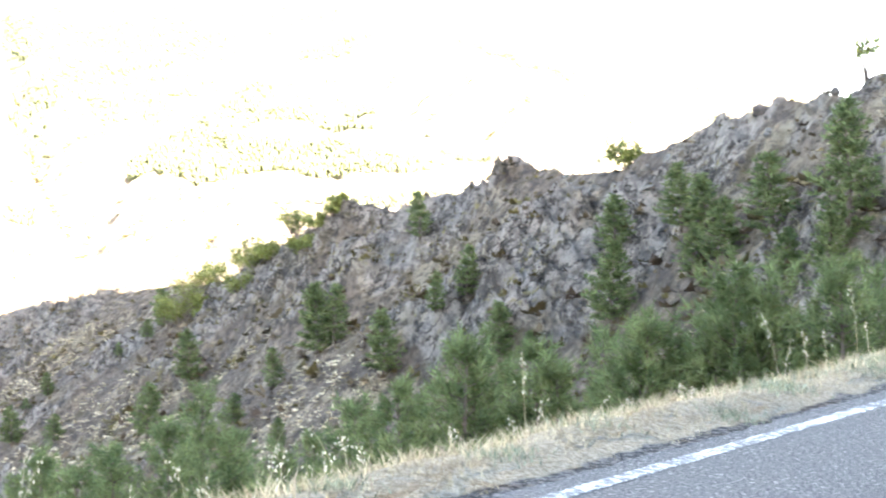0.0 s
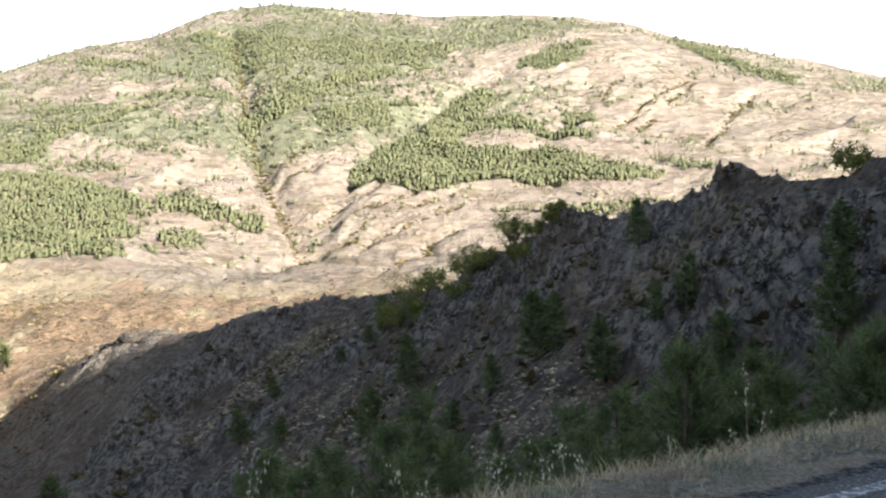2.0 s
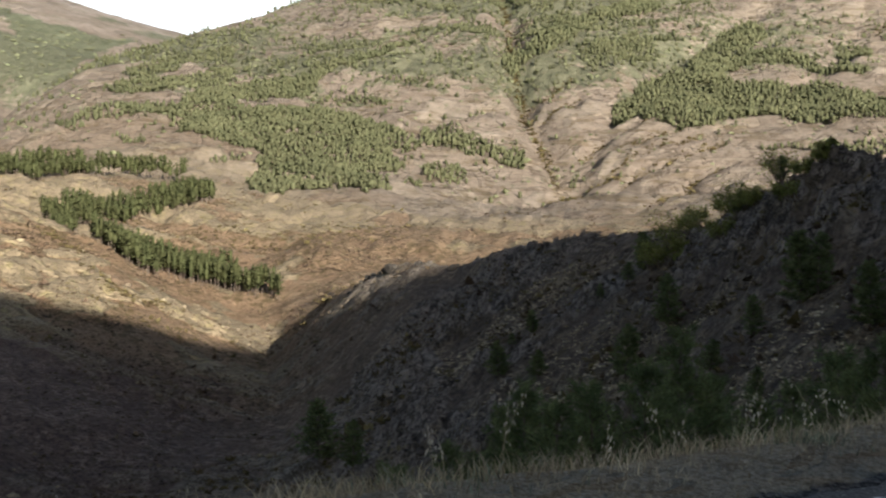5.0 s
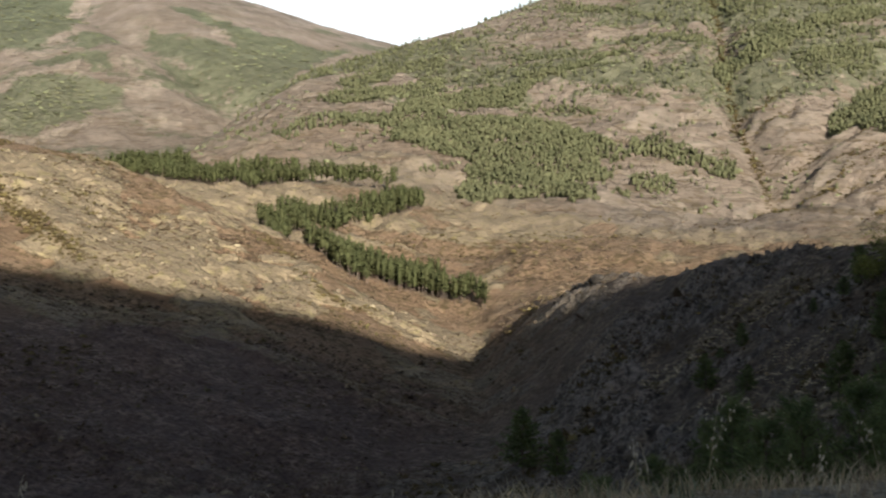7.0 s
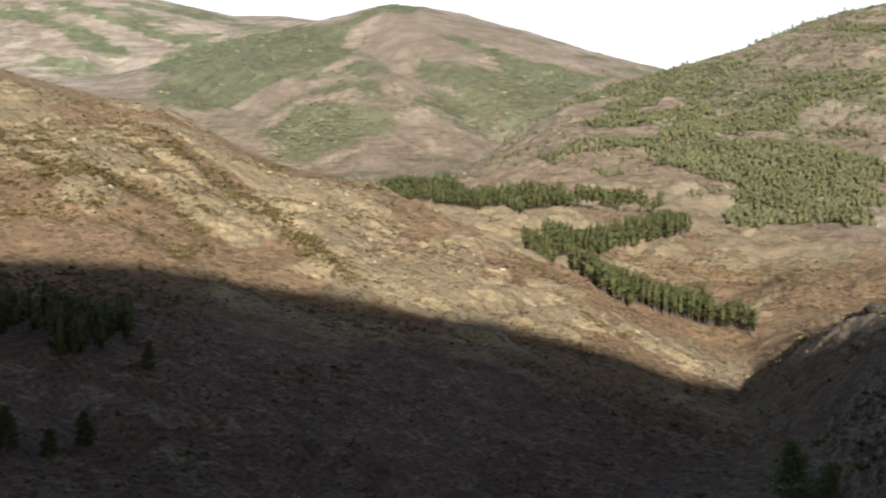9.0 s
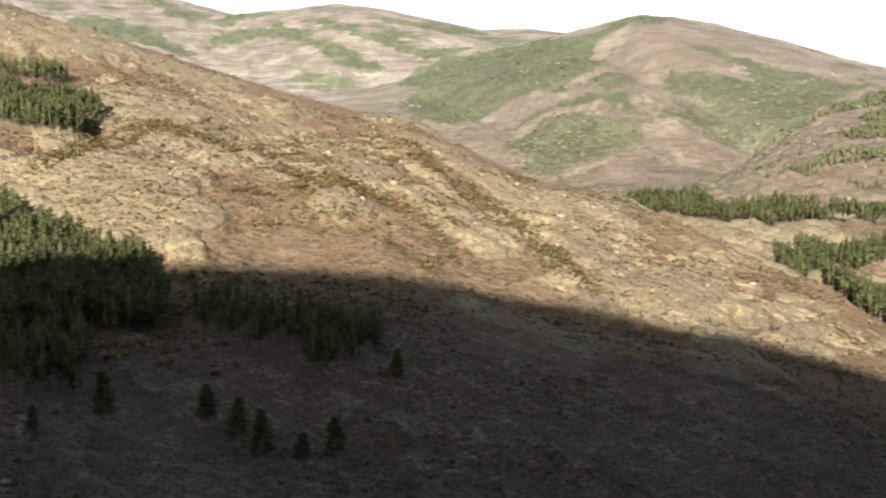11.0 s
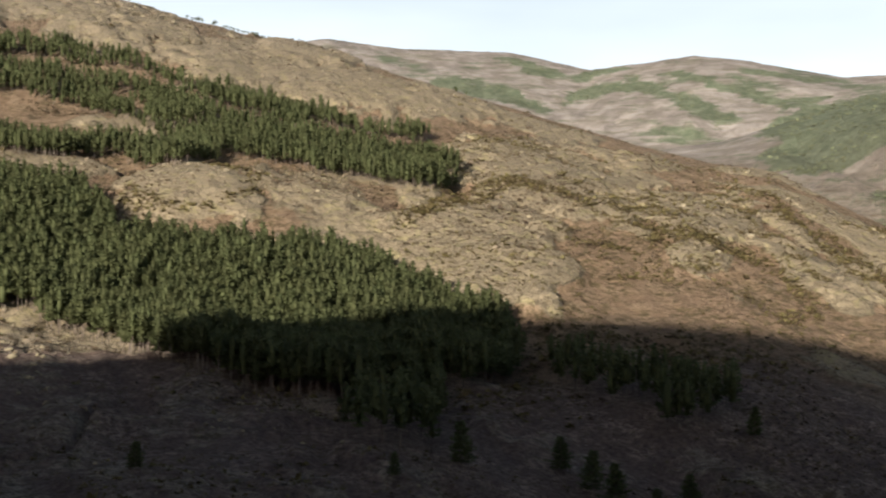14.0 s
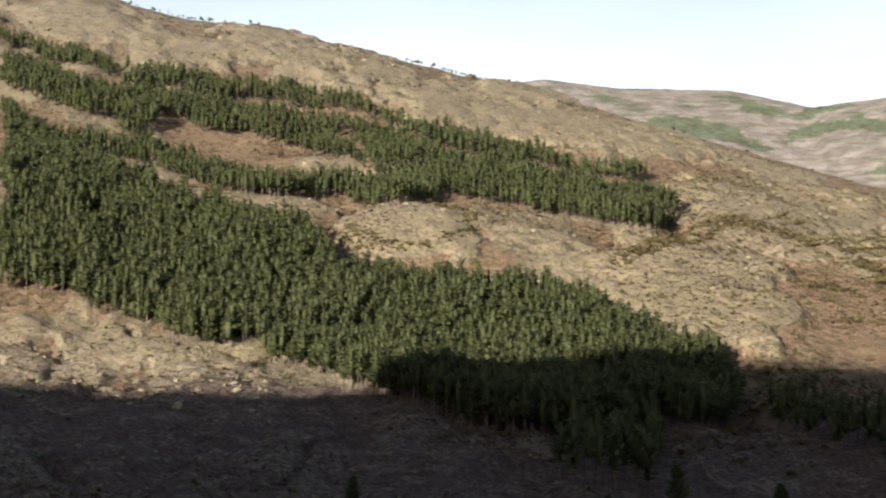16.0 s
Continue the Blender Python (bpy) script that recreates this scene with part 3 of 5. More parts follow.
ROCK_DARK = plain_noise("dark_crusted_rock", (0.022, 0.020, 0.019), (0.065, 0.058, 0.050), 0.9, 0.95).m
ROCK_TAN = plain_noise("lichened_quartzite", (0.16, 0.132, 0.092), (0.30, 0.250, 0.170), 2.0, 0.95).m
STRAW = plain_noise("dry_grass", (0.46, 0.38, 0.24), (0.72, 0.62, 0.43), 0.5, 0.9).m
WEED = plain_noise("grey_green_weed", (0.24, 0.27, 0.18), (0.42, 0.44, 0.31), 0.3, 0.9).m
HUSK = plain_noise("oat_husk", (0.62, 0.56, 0.42), (0.80, 0.74, 0.60), 0.2, 0.8).m
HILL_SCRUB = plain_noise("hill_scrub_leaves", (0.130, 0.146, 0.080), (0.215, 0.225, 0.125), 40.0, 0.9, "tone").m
# sunlight on the crest bushes is put into this lighter, yellower leaf colour
LEAF = plain_noise("sun_toned_leaves", (0.12, 0.15, 0.035), (0.27, 0.28, 0.08), 0.6, 0.7).m
HEATH = plain_noise("dry_heath", (0.085, 0.062, 0.042), (0.190, 0.145, 0.092), 3.0, 0.95, "tone").m
BUSHES = [(-15.2, 197.4, 4.4), (-12.9, 197.6, 2.5), (-5.6, 178.4, 3.1), (-8.0, 193.3, 2.3), (-0.6, 171.0, 3.4), (2.0, 160.5, 1.6), (26.4, 112.4, 1.9), (4.5, 158.9, 1.3), (-3.4, 174.0, 2.4), (-11.7, 203.7, 2.4)]
STALKS = [(1.63, 10.05, 0.88), (1.74, 10.33, 0.59), (1.58, 9.99, 0.32), (2.28, 10.85, 0.52), (2.63, 11.31, 0.51), (3.07, 11.32, 0.32), (3.32, 11.72, 0.35), (-0.22, 8.27, 0.59), (-0.14, 8.48, 0.56), (-0.6, 7.71, 0.45), (-0.56, 7.97, 0.45), (-1.01, 7.57, 0.44), (0.03, 8.8, 0.5), (0.15, 8.54, 0.25), (0.26, 8.85, 0.58), (0.3, 8.57, 0.35), (0.42, 8.9, 0.39)]
STALKS += [(1.01, 9.27, 0.31), (1.19, 9.97, 0.54), (4.57, 13.0, 0.9), (4.77, 13.49, 0.79), (5.01, 13.43, 0.67), (5.56, 14.33, 0.84), (5.88, 14.3, 1.05), (6.06, 14.43, 0.6), (-1.69, 6.84, 0.52), (-1.48, 7.24, 0.83), (-0.98, 7.76, 0.51), (1.66, 10.21, 0.29), (-1.58, 6.62, 0.37), (-1.41, 7.14, 0.73), (-0.89, 7.42, 0.34), (-3.23, 5.42, 0.46), (-2.73, 6.03, 0.48), (-3.84, 4.66, 0.55)]
# ---- where things grow: outlines on the map, metres east and north of the camera ----
PLANTATION = []  # spacing, height, outline
PLANTATION.append((2.16, 10.5, (-568, 65, -547, 74, -528, 81, -476, 90, -473, 103, -458, 102, -440, 112, -415, 121, -400, 133, -393, 133, -364, 131, -367, 140, -352, 151, -344, 166, -340, 176, -328, 182, -313, 186, -307, 194, -293, 193, -283, 200, -274, 195, -262, 191, -234, 162, -237, 151, -231, 134, -236, 126, -246, 119, -257, 112, -281, 111, -305, 110, -312, 102, -329, 97, -331, 90, -334, 81, -358, 80, -365, 70, -376, 61, -387, 53, -390, 45)))
PLANTATION.append((2.61, 8.0, (-718, 80, -712, 95, -697, 112, -664, 125, -671, 133, -662, 128, -655, 120, -667, 107, -702, 94, -702, 78)))
PLANTATION.append((2.61, 8.0, (-656, 73, -668, 89, -626, 101, -622, 114, -609, 116, -574, 108, -572, 99, -593, 89, -609, 77, -618, 69)))
PLANTATION.append((2.61, 8.0, (-649, 130, -661, 140, -651, 157, -647, 180, -622, 175, -612, 165, -624, 150, -631, 131, -630, 122)))
PLANTATION.append((2.61, 8.0, (-615, 117, -615, 128, -614, 148, -605, 168, -596, 176, -589, 195, -563, 201, -556, 196, -496, 187, -493, 188, -508, 182, -549, 182, -561, 168, -572, 154, -575, 141, -591, 145, -586, 127, -569, 122, -554, 108, -570, 108)))
PLANTATION.append((2.61, 8.0, (-641, 181, -632, 203, -594, 223, -555, 234, -542, 258, -518, 275, -469, 279, -475, 300, -453, 279, -475, 272, -507, 264, -503, 242, -531, 229, -571, 225, -593, 212, -615, 192, -625, 179)))
PLANTATION.append((2.61, 8.0, (-608, 193, -580, 207, -547, 221, -505, 223, -494, 237, -502, 262, -481, 241, -490, 221, -490, 198, -497, 190, -543, 204, -564, 204, -596, 197)))
PLANTATION.append((2.43, 8.5, (-537, 108, -533, 118, -515, 124, -500, 135, -482, 147, -476, 171, -480, 194, -481, 217, -469, 235, -462, 255, -447, 266, -417, 264, -397, 261, -388, 256, -373, 236, -385, 229, -407, 225, -434, 218, -446, 201, -417, 169, -465, 167, -455, 143, -461, 131, -470, 123, -494, 117, -514, 111)))
PLANTATION.append((2.43, 8.5, (-578, 66, -553, 72, -540, 81, -537, 101, -533, 119, -514, 112, -525, 99, -532, 82, -537, 70, -539, 61)))
PLANTATION.append((3.80, 10, (-216, 117, -195, 110, -202, 129, -227, 146, -239, 150, -229, 134, -228, 124)))
PLANTATION.append((4.00, 10, (-256, 186, -230, 183, -208, 179, -200, 182, -196, 188, -199, 200, -210, 204, -219, 193, -247, 198)))
PLANTATION.append((2.34, 11.5, (-435, 586, -416, 585, -398, 576, -378, 596, -356, 630, -334, 649, -287, 658, -280, 661, -308, 649, -341, 639, -365, 611, -398, 591, -422, 588)))
PLANTATION.append((2.70, 8.5, (-425, 586, -392, 568, -364, 559, -342, 573, -332, 610, -314, 611, -341, 639, -347, 603, -389, 597)))
PLANTATION.append((2.52, 10, (-242, 423, -276, 517, -280, 537, -273, 553, -269, 567, -255, 573, -254, 606, -267, 627, -275, 580, -289, 563, -295, 531)))
PLANTATION.append((2.43, 10, (-223, 428, -208, 417, -206, 444, -192, 451, -180, 453, -162, 442, -167, 450, -191, 470, -213, 478, -240, 497, -261, 510)))
FAR_PINES = []  # spacing, height, outline
FAR_PINES.append((3.2, 5.9, (-320, 813, -336, 859, -346, 912, -358, 925, -368, 913, -388, 909, -404, 906, -428, 961, -416, 997, -395, 1039, -373, 1086, -340, 1088, -317, 1074, -289, 1057, -271, 1046, -269, 1034, -286, 1012, -268, 980, -266, 964, -274, 951, -280, 922, -257, 912, -250, 837, -283, 871, -290, 824, -294, 793, -276, 710)))
FAR_PINES.append((3.0, 6.6, (-277, 1069, -262, 1072, -245, 1076, -227, 1072, -209, 1072, -195, 1075, -192, 1075, -197, 1054, -209, 1051, -220, 1061, -240, 1053, -256, 1049, -271, 1046)))
FAR_PINES.append((3.7, 5.7, (-257, 999, -247, 1002, -241, 1004, -236, 1029, -226, 1011, -228, 1002, -234, 985, -245, 974)))
FAR_PINES.append((3.7, 4.9, (-254, 955, -245, 963, -243, 960, -247, 932)))
FAR_PINES.append((3.2, 5.7, (-456, 1023, -462, 1107, -442, 1150, -414, 1173, -385, 1212, -358, 1262, -348, 1306, -338, 1293, -350, 1235, -374, 1211, -392, 1168, -381, 1121, -389, 1101, -428, 1100, -430, 1030, -443, 994)))
FAR_PINES.append((4.0, 4.9, (-361, 1144, -331, 1170, -309, 1180, -277, 1172, -280, 1167, -311, 1167, -329, 1162, -359, 1145)))
FAR_PINES.append((4.0, 4.9, (-386, 1107, -367, 1126, -329, 1129, -317, 1128, -343, 1112, -383, 1108)))
FAR_PINES.append((4.6, 4.9, (-462, 1275, -434, 1276, -400, 1292, -372, 1312, -350, 1356, -317, 1359, -283, 1355, -271, 1361, -277, 1299, -317, 1335, -349, 1331, -374, 1299, -397, 1267, -427, 1257)))
FAR_PINES.append((4.9, 4.9, (-519, 1543, -459, 1482, -395, 1480, -332, 1422, -284, 1383, -278, 1384, -325, 1391, -388, 1453, -442, 1446)))
FAR_PINES.append((3.2, 7.0, (-250, 1251, -246, 1289, -230, 1271, -218, 1347, -193, 1391, -168, 1450, -129, 1494, -125, 1451, -153, 1412, -180, 1376, -192, 1318, -201, 1276, -217, 1253, -230, 1247, -235, 1234, -244, 1232)))
FAR_PINES.append((4.6, 4.9, (-368, 843, -358, 850, -355, 881, -352, 897, -348, 869, -357, 848)))
FAR_PINES.append((4.0, 4.9, (-443, 879, -422, 889, -401, 901, -399, 888, -430, 870)))
FAR_PINES.append((4.0, 5.7, (-489, 881, -485, 925, -477, 965, -441, 990, -424, 1045, -396, 975, -402, 942, -435, 936, -457, 925, -468, 911, -477, 875)))
FAR_PINES.append((4.6, 4.9, (-527, 1024, -529, 1126, -496, 1163, -491, 1208, -461, 1134, -475, 1089, -479, 1008, -501, 993)))
FAR_PINES.append((4.6, 4.9, (-571, 1155, -556, 1246, -520, 1278, -503, 1238, -526, 1180, -536, 1105)))
FAR_PINES.append((3.2, 6.6, (-139, 1160, -139, 1168, -129, 1197, -119, 1242, -89, 1253, -73, 1330, -53, 1351, -26, 1356, 11, 1324, 46, 1287, 70, 1262, 75, 1258, 46, 1267, 11, 1300, -25, 1300, -45, 1287, -59, 1251, -24, 1224, 20, 1244, 54, 1219, 84, 1181, 111, 1167, 124, 1169, 89, 1120, 63, 1126, 36, 1127, 10, 1144, -22, 1156, -49, 1127, -75, 1109, -98, 1124, -118, 1142, -126, 1129)))
FAR_PINES.append((3.3, 6.6, (-88, 1305, -67, 1418, -40, 1459, -16, 1404, -21, 1388, -59, 1363, -80, 1265)))
FAR_PINES.append((4.0, 5.7, (-184, 1279, -149, 1332, -110, 1384, -93, 1389, -125, 1342, -115, 1315, -121, 1270, -158, 1234, -180, 1247)))
FAR_PINES.append((4.2, 5.3, (-228, 1543, -189, 1581, -133, 1594, -89, 1606, -68, 1583, -78, 1530, -107, 1496, -139, 1526, -175, 1462, -212, 1469)))
FAR_PINES.append((4.0, 5.3, (-5, 1512, 10, 1540, 32, 1572, 57, 1595, 90, 1634, 80, 1558, 55, 1523, 24, 1504)))
FAR_PINES.append((3.7, 5.3, (43, 1375, 58, 1387, 76, 1370, 70, 1298, 53, 1315)))
FAR_PINES.append((4.0, 5.7, (-25, 1088, 1, 1084, 26, 1076, 52, 1079, 87, 1093, 116, 1086, 124, 1081, 98, 1072, 68, 1066, 38, 1059, 18, 1072, -8, 1080)))
FAR_PINES.append((4.0, 4.9, (116, 1223, 136, 1192, 168, 1172, 161, 1157, 134, 1172)))
FAR_PINES.append((4.8, 4.9, (197, 1801, 230, 1737, 264, 1619, 313, 1598, 301, 1539, 267, 1561, 234, 1619, 203, 1672)))
FAR_PINES.append((4.0, 4.9, (-159, 1060, -152, 1065, -145, 1050, -155, 1045)))
FAR_PINES.append((4.6, 4.9, (-374, 1597, -326, 1620, -263, 1562, -229, 1547, -218, 1472, -235, 1392, -292, 1447, -335, 1483)))
FAR_PINES.append((4.8, 4.9, (-265, 1314, -241, 1363, -210, 1420, -203, 1373, -218, 1290, -257, 1327)))
FAR_PINES.append((4.6, 4.9, (-196, 1362, -146, 1408, -102, 1432, -102, 1424, -144, 1389, -181, 1328)))
SCRUB_FIELDS = []
SCRUB_FIELDS.append((-2469, 2514, -2462, 2577, -2480, 2681, -2448, 2775, -2389, 2841, -1491, 1891, -1440, 1915, -1432, 1951, -1445, 2001, -1427, 2008, -1402, 2021, -1375, 2040, -1324, 1988, -1362, 1947, -1398, 1936, -1401, 1879, -1371, 1781, -1353, 1845, -1246, 1685, -1275, 1643, -1258, 1596, -1303, 1575, -1371, 1580, -1330, 1461, -1347, 1440, -1496, 1530, -1643, 1660, -1673, 1738, -1755, 1786))
SCRUB_FIELDS.append((-1057, 1280, -1135, 1418, -1159, 1470, -1116, 1483, -1051, 1476, -1021, 1468, -993, 1405, -1017, 1382, -1026, 1341, -1011, 1281, -1029, 1246))
SCRUB_FIELDS.append((-1124, 1328, -1152, 1372, -1181, 1452, -1167, 1469, -1126, 1475, -1061, 1459, -1023, 1408, -1027, 1380, -980, 1349, -1004, 1327, -1019, 1305, -1042, 1271, -1073, 1288))
SCRUB_FIELDS.append((-1215, 1776, -1134, 1743, -1082, 1781, -1043, 1827, -1003, 1877, -953, 1853, -901, 1654, -897, 1602, -919, 1580, -987, 1624, -1041, 1641, -1119, 1691, -1181, 1741))
SCRUB_FIELDS.append((-1216, 1853, -1198, 1888, -1128, 1889, -1066, 1920, -1014, 1970, -975, 2052, -966, 1878, -994, 1791, -1095, 1834, -1166, 1838))
SCRUB_FIELDS.append((-1122, 1675, -1039, 1638, -974, 1617, -913, 1574, -941, 1576, -999, 1588, -1047, 1595))
SCRUB_FIELDS.append((-1232, 1550, -1167, 1554, -1093, 1540, -1022, 1525, -1031, 1514, -1096, 1508, -1191, 1511))
SCRUB_FIELDS.append((-1250, 1623, -1237, 1657, -1189, 1683, -1180, 1698, -1143, 1592, -1200, 1595))
SCRUB_FIELDS.append((-3012, 2281, -3060, 2395, -2987, 2495, -2876, 2523, -2642, 2433, -2571, 2465, -2526, 2520, -2622, 2534, -2770, 2551, -2966, 2602, -3119, 2627, -3026, 2570, -3133, 2535, -3136, 2454))
SCRUB_FIELDS.append((-3358, 2095, -3246, 2114, -3096, 2176, -3012, 2281, -3087, 2300, -3172, 2286, -3329, 2206))
SCRUB_FIELDS.append((-3183, 2472, -3199, 2587, -3127, 2655, -3188, 2685, -3290, 2618, -3235, 2522))
SCRUB_FIELDS.append((-3020, 2650, -2841, 2616, -2692, 2642, -2502, 2619, -2472, 2672, -2495, 2805, -2577, 2697, -2700, 2694, -2855, 2671))
SCRUB_FIELDS.append((-2842, 2746, -2728, 2809, -2624, 2834, -2611, 3007, -2676, 2891, -2786, 2846))
SCRUB_FIELDS.append((-3468, 2397, -3294, 2414, -3202, 2486, -3293, 2515, -3440, 2479))
SCRUB_LINES = []  # breadth, then the way on the map
SCRUB_LINES.append((3, -383, 250, -383, 272, -360, 278, -335, 280, -312, 284, -308, 298))
SCRUB_LINES.append((4, -393, 372, -349, 351, -325, 355, -300, 345, -269, 332, -243, 310, -233, 313))
SCRUB_LINES.append((2.5, -319, 290, -310, 288, -301, 299, -286, 302, -259, 285))
SCRUB_LINES.append((3.5, -385, 250, -349, 220, -348, 211))
SCRUB_LINES.append((3.5, -387, 252, -381, 275, -361, 279, -354, 280))
SCRUB_LINES.append((3, -351, 289, -319, 285, -306, 296, -302, 302))
SCRUB_LINES.append((2, -330, 250, -325, 261, -316, 265))
SCRUB_LINES.append((2.5, -408, 147, -380, 150, -374, 164, -386, 183))
SCRUB_LINES.append((2, -378, 296, -347, 291, -357, 314))
SCRUB_LINES.append((3, -363, 315, -323, 291, -311, 295, -297, 316))
SCRUB_LINES.append((3, -318, 349, -295, 340, -270, 329, -257, 329, -231, 311))
SCRUB_LINES.append((2.5, -344, 339, -303, 323, -274, 304))
SCRUB_LINES.append((2.5, -269, 330, -241, 314, -231, 311))
SCRUB_LINES.append((3, -201, 376, -183, 370, -176, 396))
SCRUB_LINES.append((3, -124, 817, -125, 816, -118, 812))
SCRUB_LINES.append((3, -386, 132, -379, 143, -398, 143))
SCRUB_LINES.append((2.5, -345, 206, -350, 227, -381, 274))
SCRUB_LINES.append((4, -322, 290, -311, 293, -304, 304, -298, 308, -290, 304, -278, 299, -269, 296))
SCRUB_LINES.append((4, -400, 386, -364, 379, -330, 351, -329, 367, -314, 359, -295, 349, -286, 341, -270, 331, -256, 324))
SCRUB_LINES.append((4, -331, 281, -320, 288))
SCRUB_LINES.append((3, -313, 311, -302, 302))
SCRUB_LINES.append((4, -333, 381, -359, 438))
SCRUB_LINES.append((4, -296, 246, -295, 264, -296, 281))
SCRUB_LINES.append((4, -256, 266, -265, 287))
SCRUB_LINES.append((4, -349, 212, -354, 226, -355, 235, -382, 271, -363, 275, -355, 287))
SCRUB_LINES.append((4, -330, 280, -323, 288, -313, 288, -304, 299, -302, 304))
SCRUB_LINES.append((3, -329, 253, -320, 263, -307, 265))
SCRUB_LINES.append((3, -322, 278, -311, 282, -310, 298))
SCRUB_LINES.append((3, -343, 204, -346, 213, -379, 250, -380, 268, -364, 272))
SCRUB_LINES.append((4, -393, 141, -384, 145, -375, 155))
SCRUB_LINES.append((4, -412, 174, -409, 191, -387, 181))
SCRUB_LINES.append((4, -237, 420, -222, 408, -211, 394))
SCRUB_LINES.append((4, -189, 368, -179, 367))
SCRUB_LINES.append((4, -269, 330, -254, 321, -235, 309, -226, 307))
PINES_A = [(28.0, 69.6, 7.4), (26.9, 78.0, 4.8), (25.2, 91.1, 4.7), (25.9, 87.8, 3.7), (25.5, 83.2, 4.1), (24.4, 85.1, 3.0), (22.7, 99.4, 4.1), (20.7, 92.2, 6.1), (14.5, 101.0, 4.5), (1.7, 132.0, 6.6), (3.2, 130.5, 5.4), (7.0, 116.8, 5.3), (11.3, 116.5, 3.4), (13.9, 116.2, 4.3), (11.8, 137.5, 4.6), (-2.4, 135.0, 3.9), (-12.6, 163.0, 6.3), (-6.4, 133.3, 3.3), (-36.7, 209.8, 3.5), (-39.8, 209.2, 1.8), (-19.0, 200.1, 5.4), (-21.1, 198.4, 2.9), (-25.5, 202.4, 2.2), (-16.6, 155.1, 6.3), (-40.3, 201.5, 5.7), (-32.4, 189.2, 3.9), (-1.9, 118.5, 2.7), (26.1, 73.5, 3.1), (26.7, 68.5, 3.5), (16.5, 99.1, 1.5)]
PINES_B = [(-5.3, 178.4, 2.4), (-0.4, 171.0, 3.2), (-191.3, 126.8, 5.7), (-189.0, 145.5, 4.9), (-182.3, 146.7, 5.4), (-174.0, 145.0, 6.2), (-171.0, 150.8, 3.7), (-172.8, 159.9, 5.0), (-184.2, 109.8, 3.0), (-192.1, 193.9, 4.9), (-195.4, 72.7, 3.2), (-72.0, 213.2, 10.6), (-59.7, 191.9, 7.4), (-2.4, 37.4, 7.9), (-2.5, 27.4, 6.6), (-2.0, 50.5, 7.9), (-6.5, 50.1, 7.1), (-8.9, 50.2, 7.1), (-4.4, 27.7, 5.8), (1.4, 40.5, 7.9), (1.8, 25.9, 7.0), (2.8, 25.8, 7.8), (3.3, 25.8, 7.3), (2.8, 32.9, 7.3), (4.9, 25.5, 7.2), (5.8, 26.9, 7.6), (6.4, 25.2, 8.0), (6.2, 25.3, 7.5), (7.4, 24.9, 8.2), (7.9, 24.8, 8.3)]
PINES_C = [(8.3, 24.6, 7.5), (8.8, 24.5, 7.3), (9.8, 25.7, 7.8), (9.8, 24.1, 6.4), (11.5, 27.2, 7.9), (0.5, 45.0, 7.4), (4.4, 29.2, 7.6), (6.9, 25.1, 7.5), (4.5, 25.6, 7.4), (1.7, 32.0, 6.8), (-0.3, 26.5, 6.0), (-11.0, 54.9, 6.3), (-2.8, 33.4, 6.2), (-2.0, 38.4, 6.6), (-8.3, 46.3, 6.8), (-10.7, 54.5, 5.3), (-5.1, 33.6, 5.1), (-5.9, 25.3, 4.8), (-6.8, 25.1, 4.5), (-3.5, 26.3, 5.9), (-5.5, 25.4, 4.6)]
PINES = PINES_A + PINES_B + PINES_C
# ---- the land: one sheet from the road to the skyline ----
def sheet(name, co, faces, material, smooth=True):
    """A mesh object from arrays of corners and of faces with equal corner counts."""
    me = bpy.data.meshes.new(name)
    k = faces.shape[1]
    me.vertices.add(len(co))
    me.vertices.foreach_set("co", np.ascontiguousarray(co, dtype=np.float32).ravel())
    me.loops.add(faces.size)
    me.loops.foreach_set("vertex_index", np.ascontiguousarray(faces, dtype=np.int32).ravel())
    me.polygons.add(len(faces))
    me.polygons.foreach_set("loop_start", np.arange(0, faces.size, k, dtype=np.int32))
    me.polygons.foreach_set("use_smooth", np.full(len(faces), smooth))
    me.update(calc_edges=True)
    me.materials.append(material)
    return new(name, me)


def inside(poly, x, y):
    """Which points lie in a polygon given as a flat row of x, y."""
    px, py = np.array(poly[0::2]), np.array(poly[1::2])
    hit = np.zeros(np.shape(x), bool)
    for i in range(len(px)):
        x0, y0, x1, y1 = px[i - 1], py[i - 1], px[i], py[i]
        hit ^= ((y0 > y) != (y1 > y)) & (x < (x1 - x0) * (y - y0) / (y1 - y0 + 1e-9) + x0)
    return hit


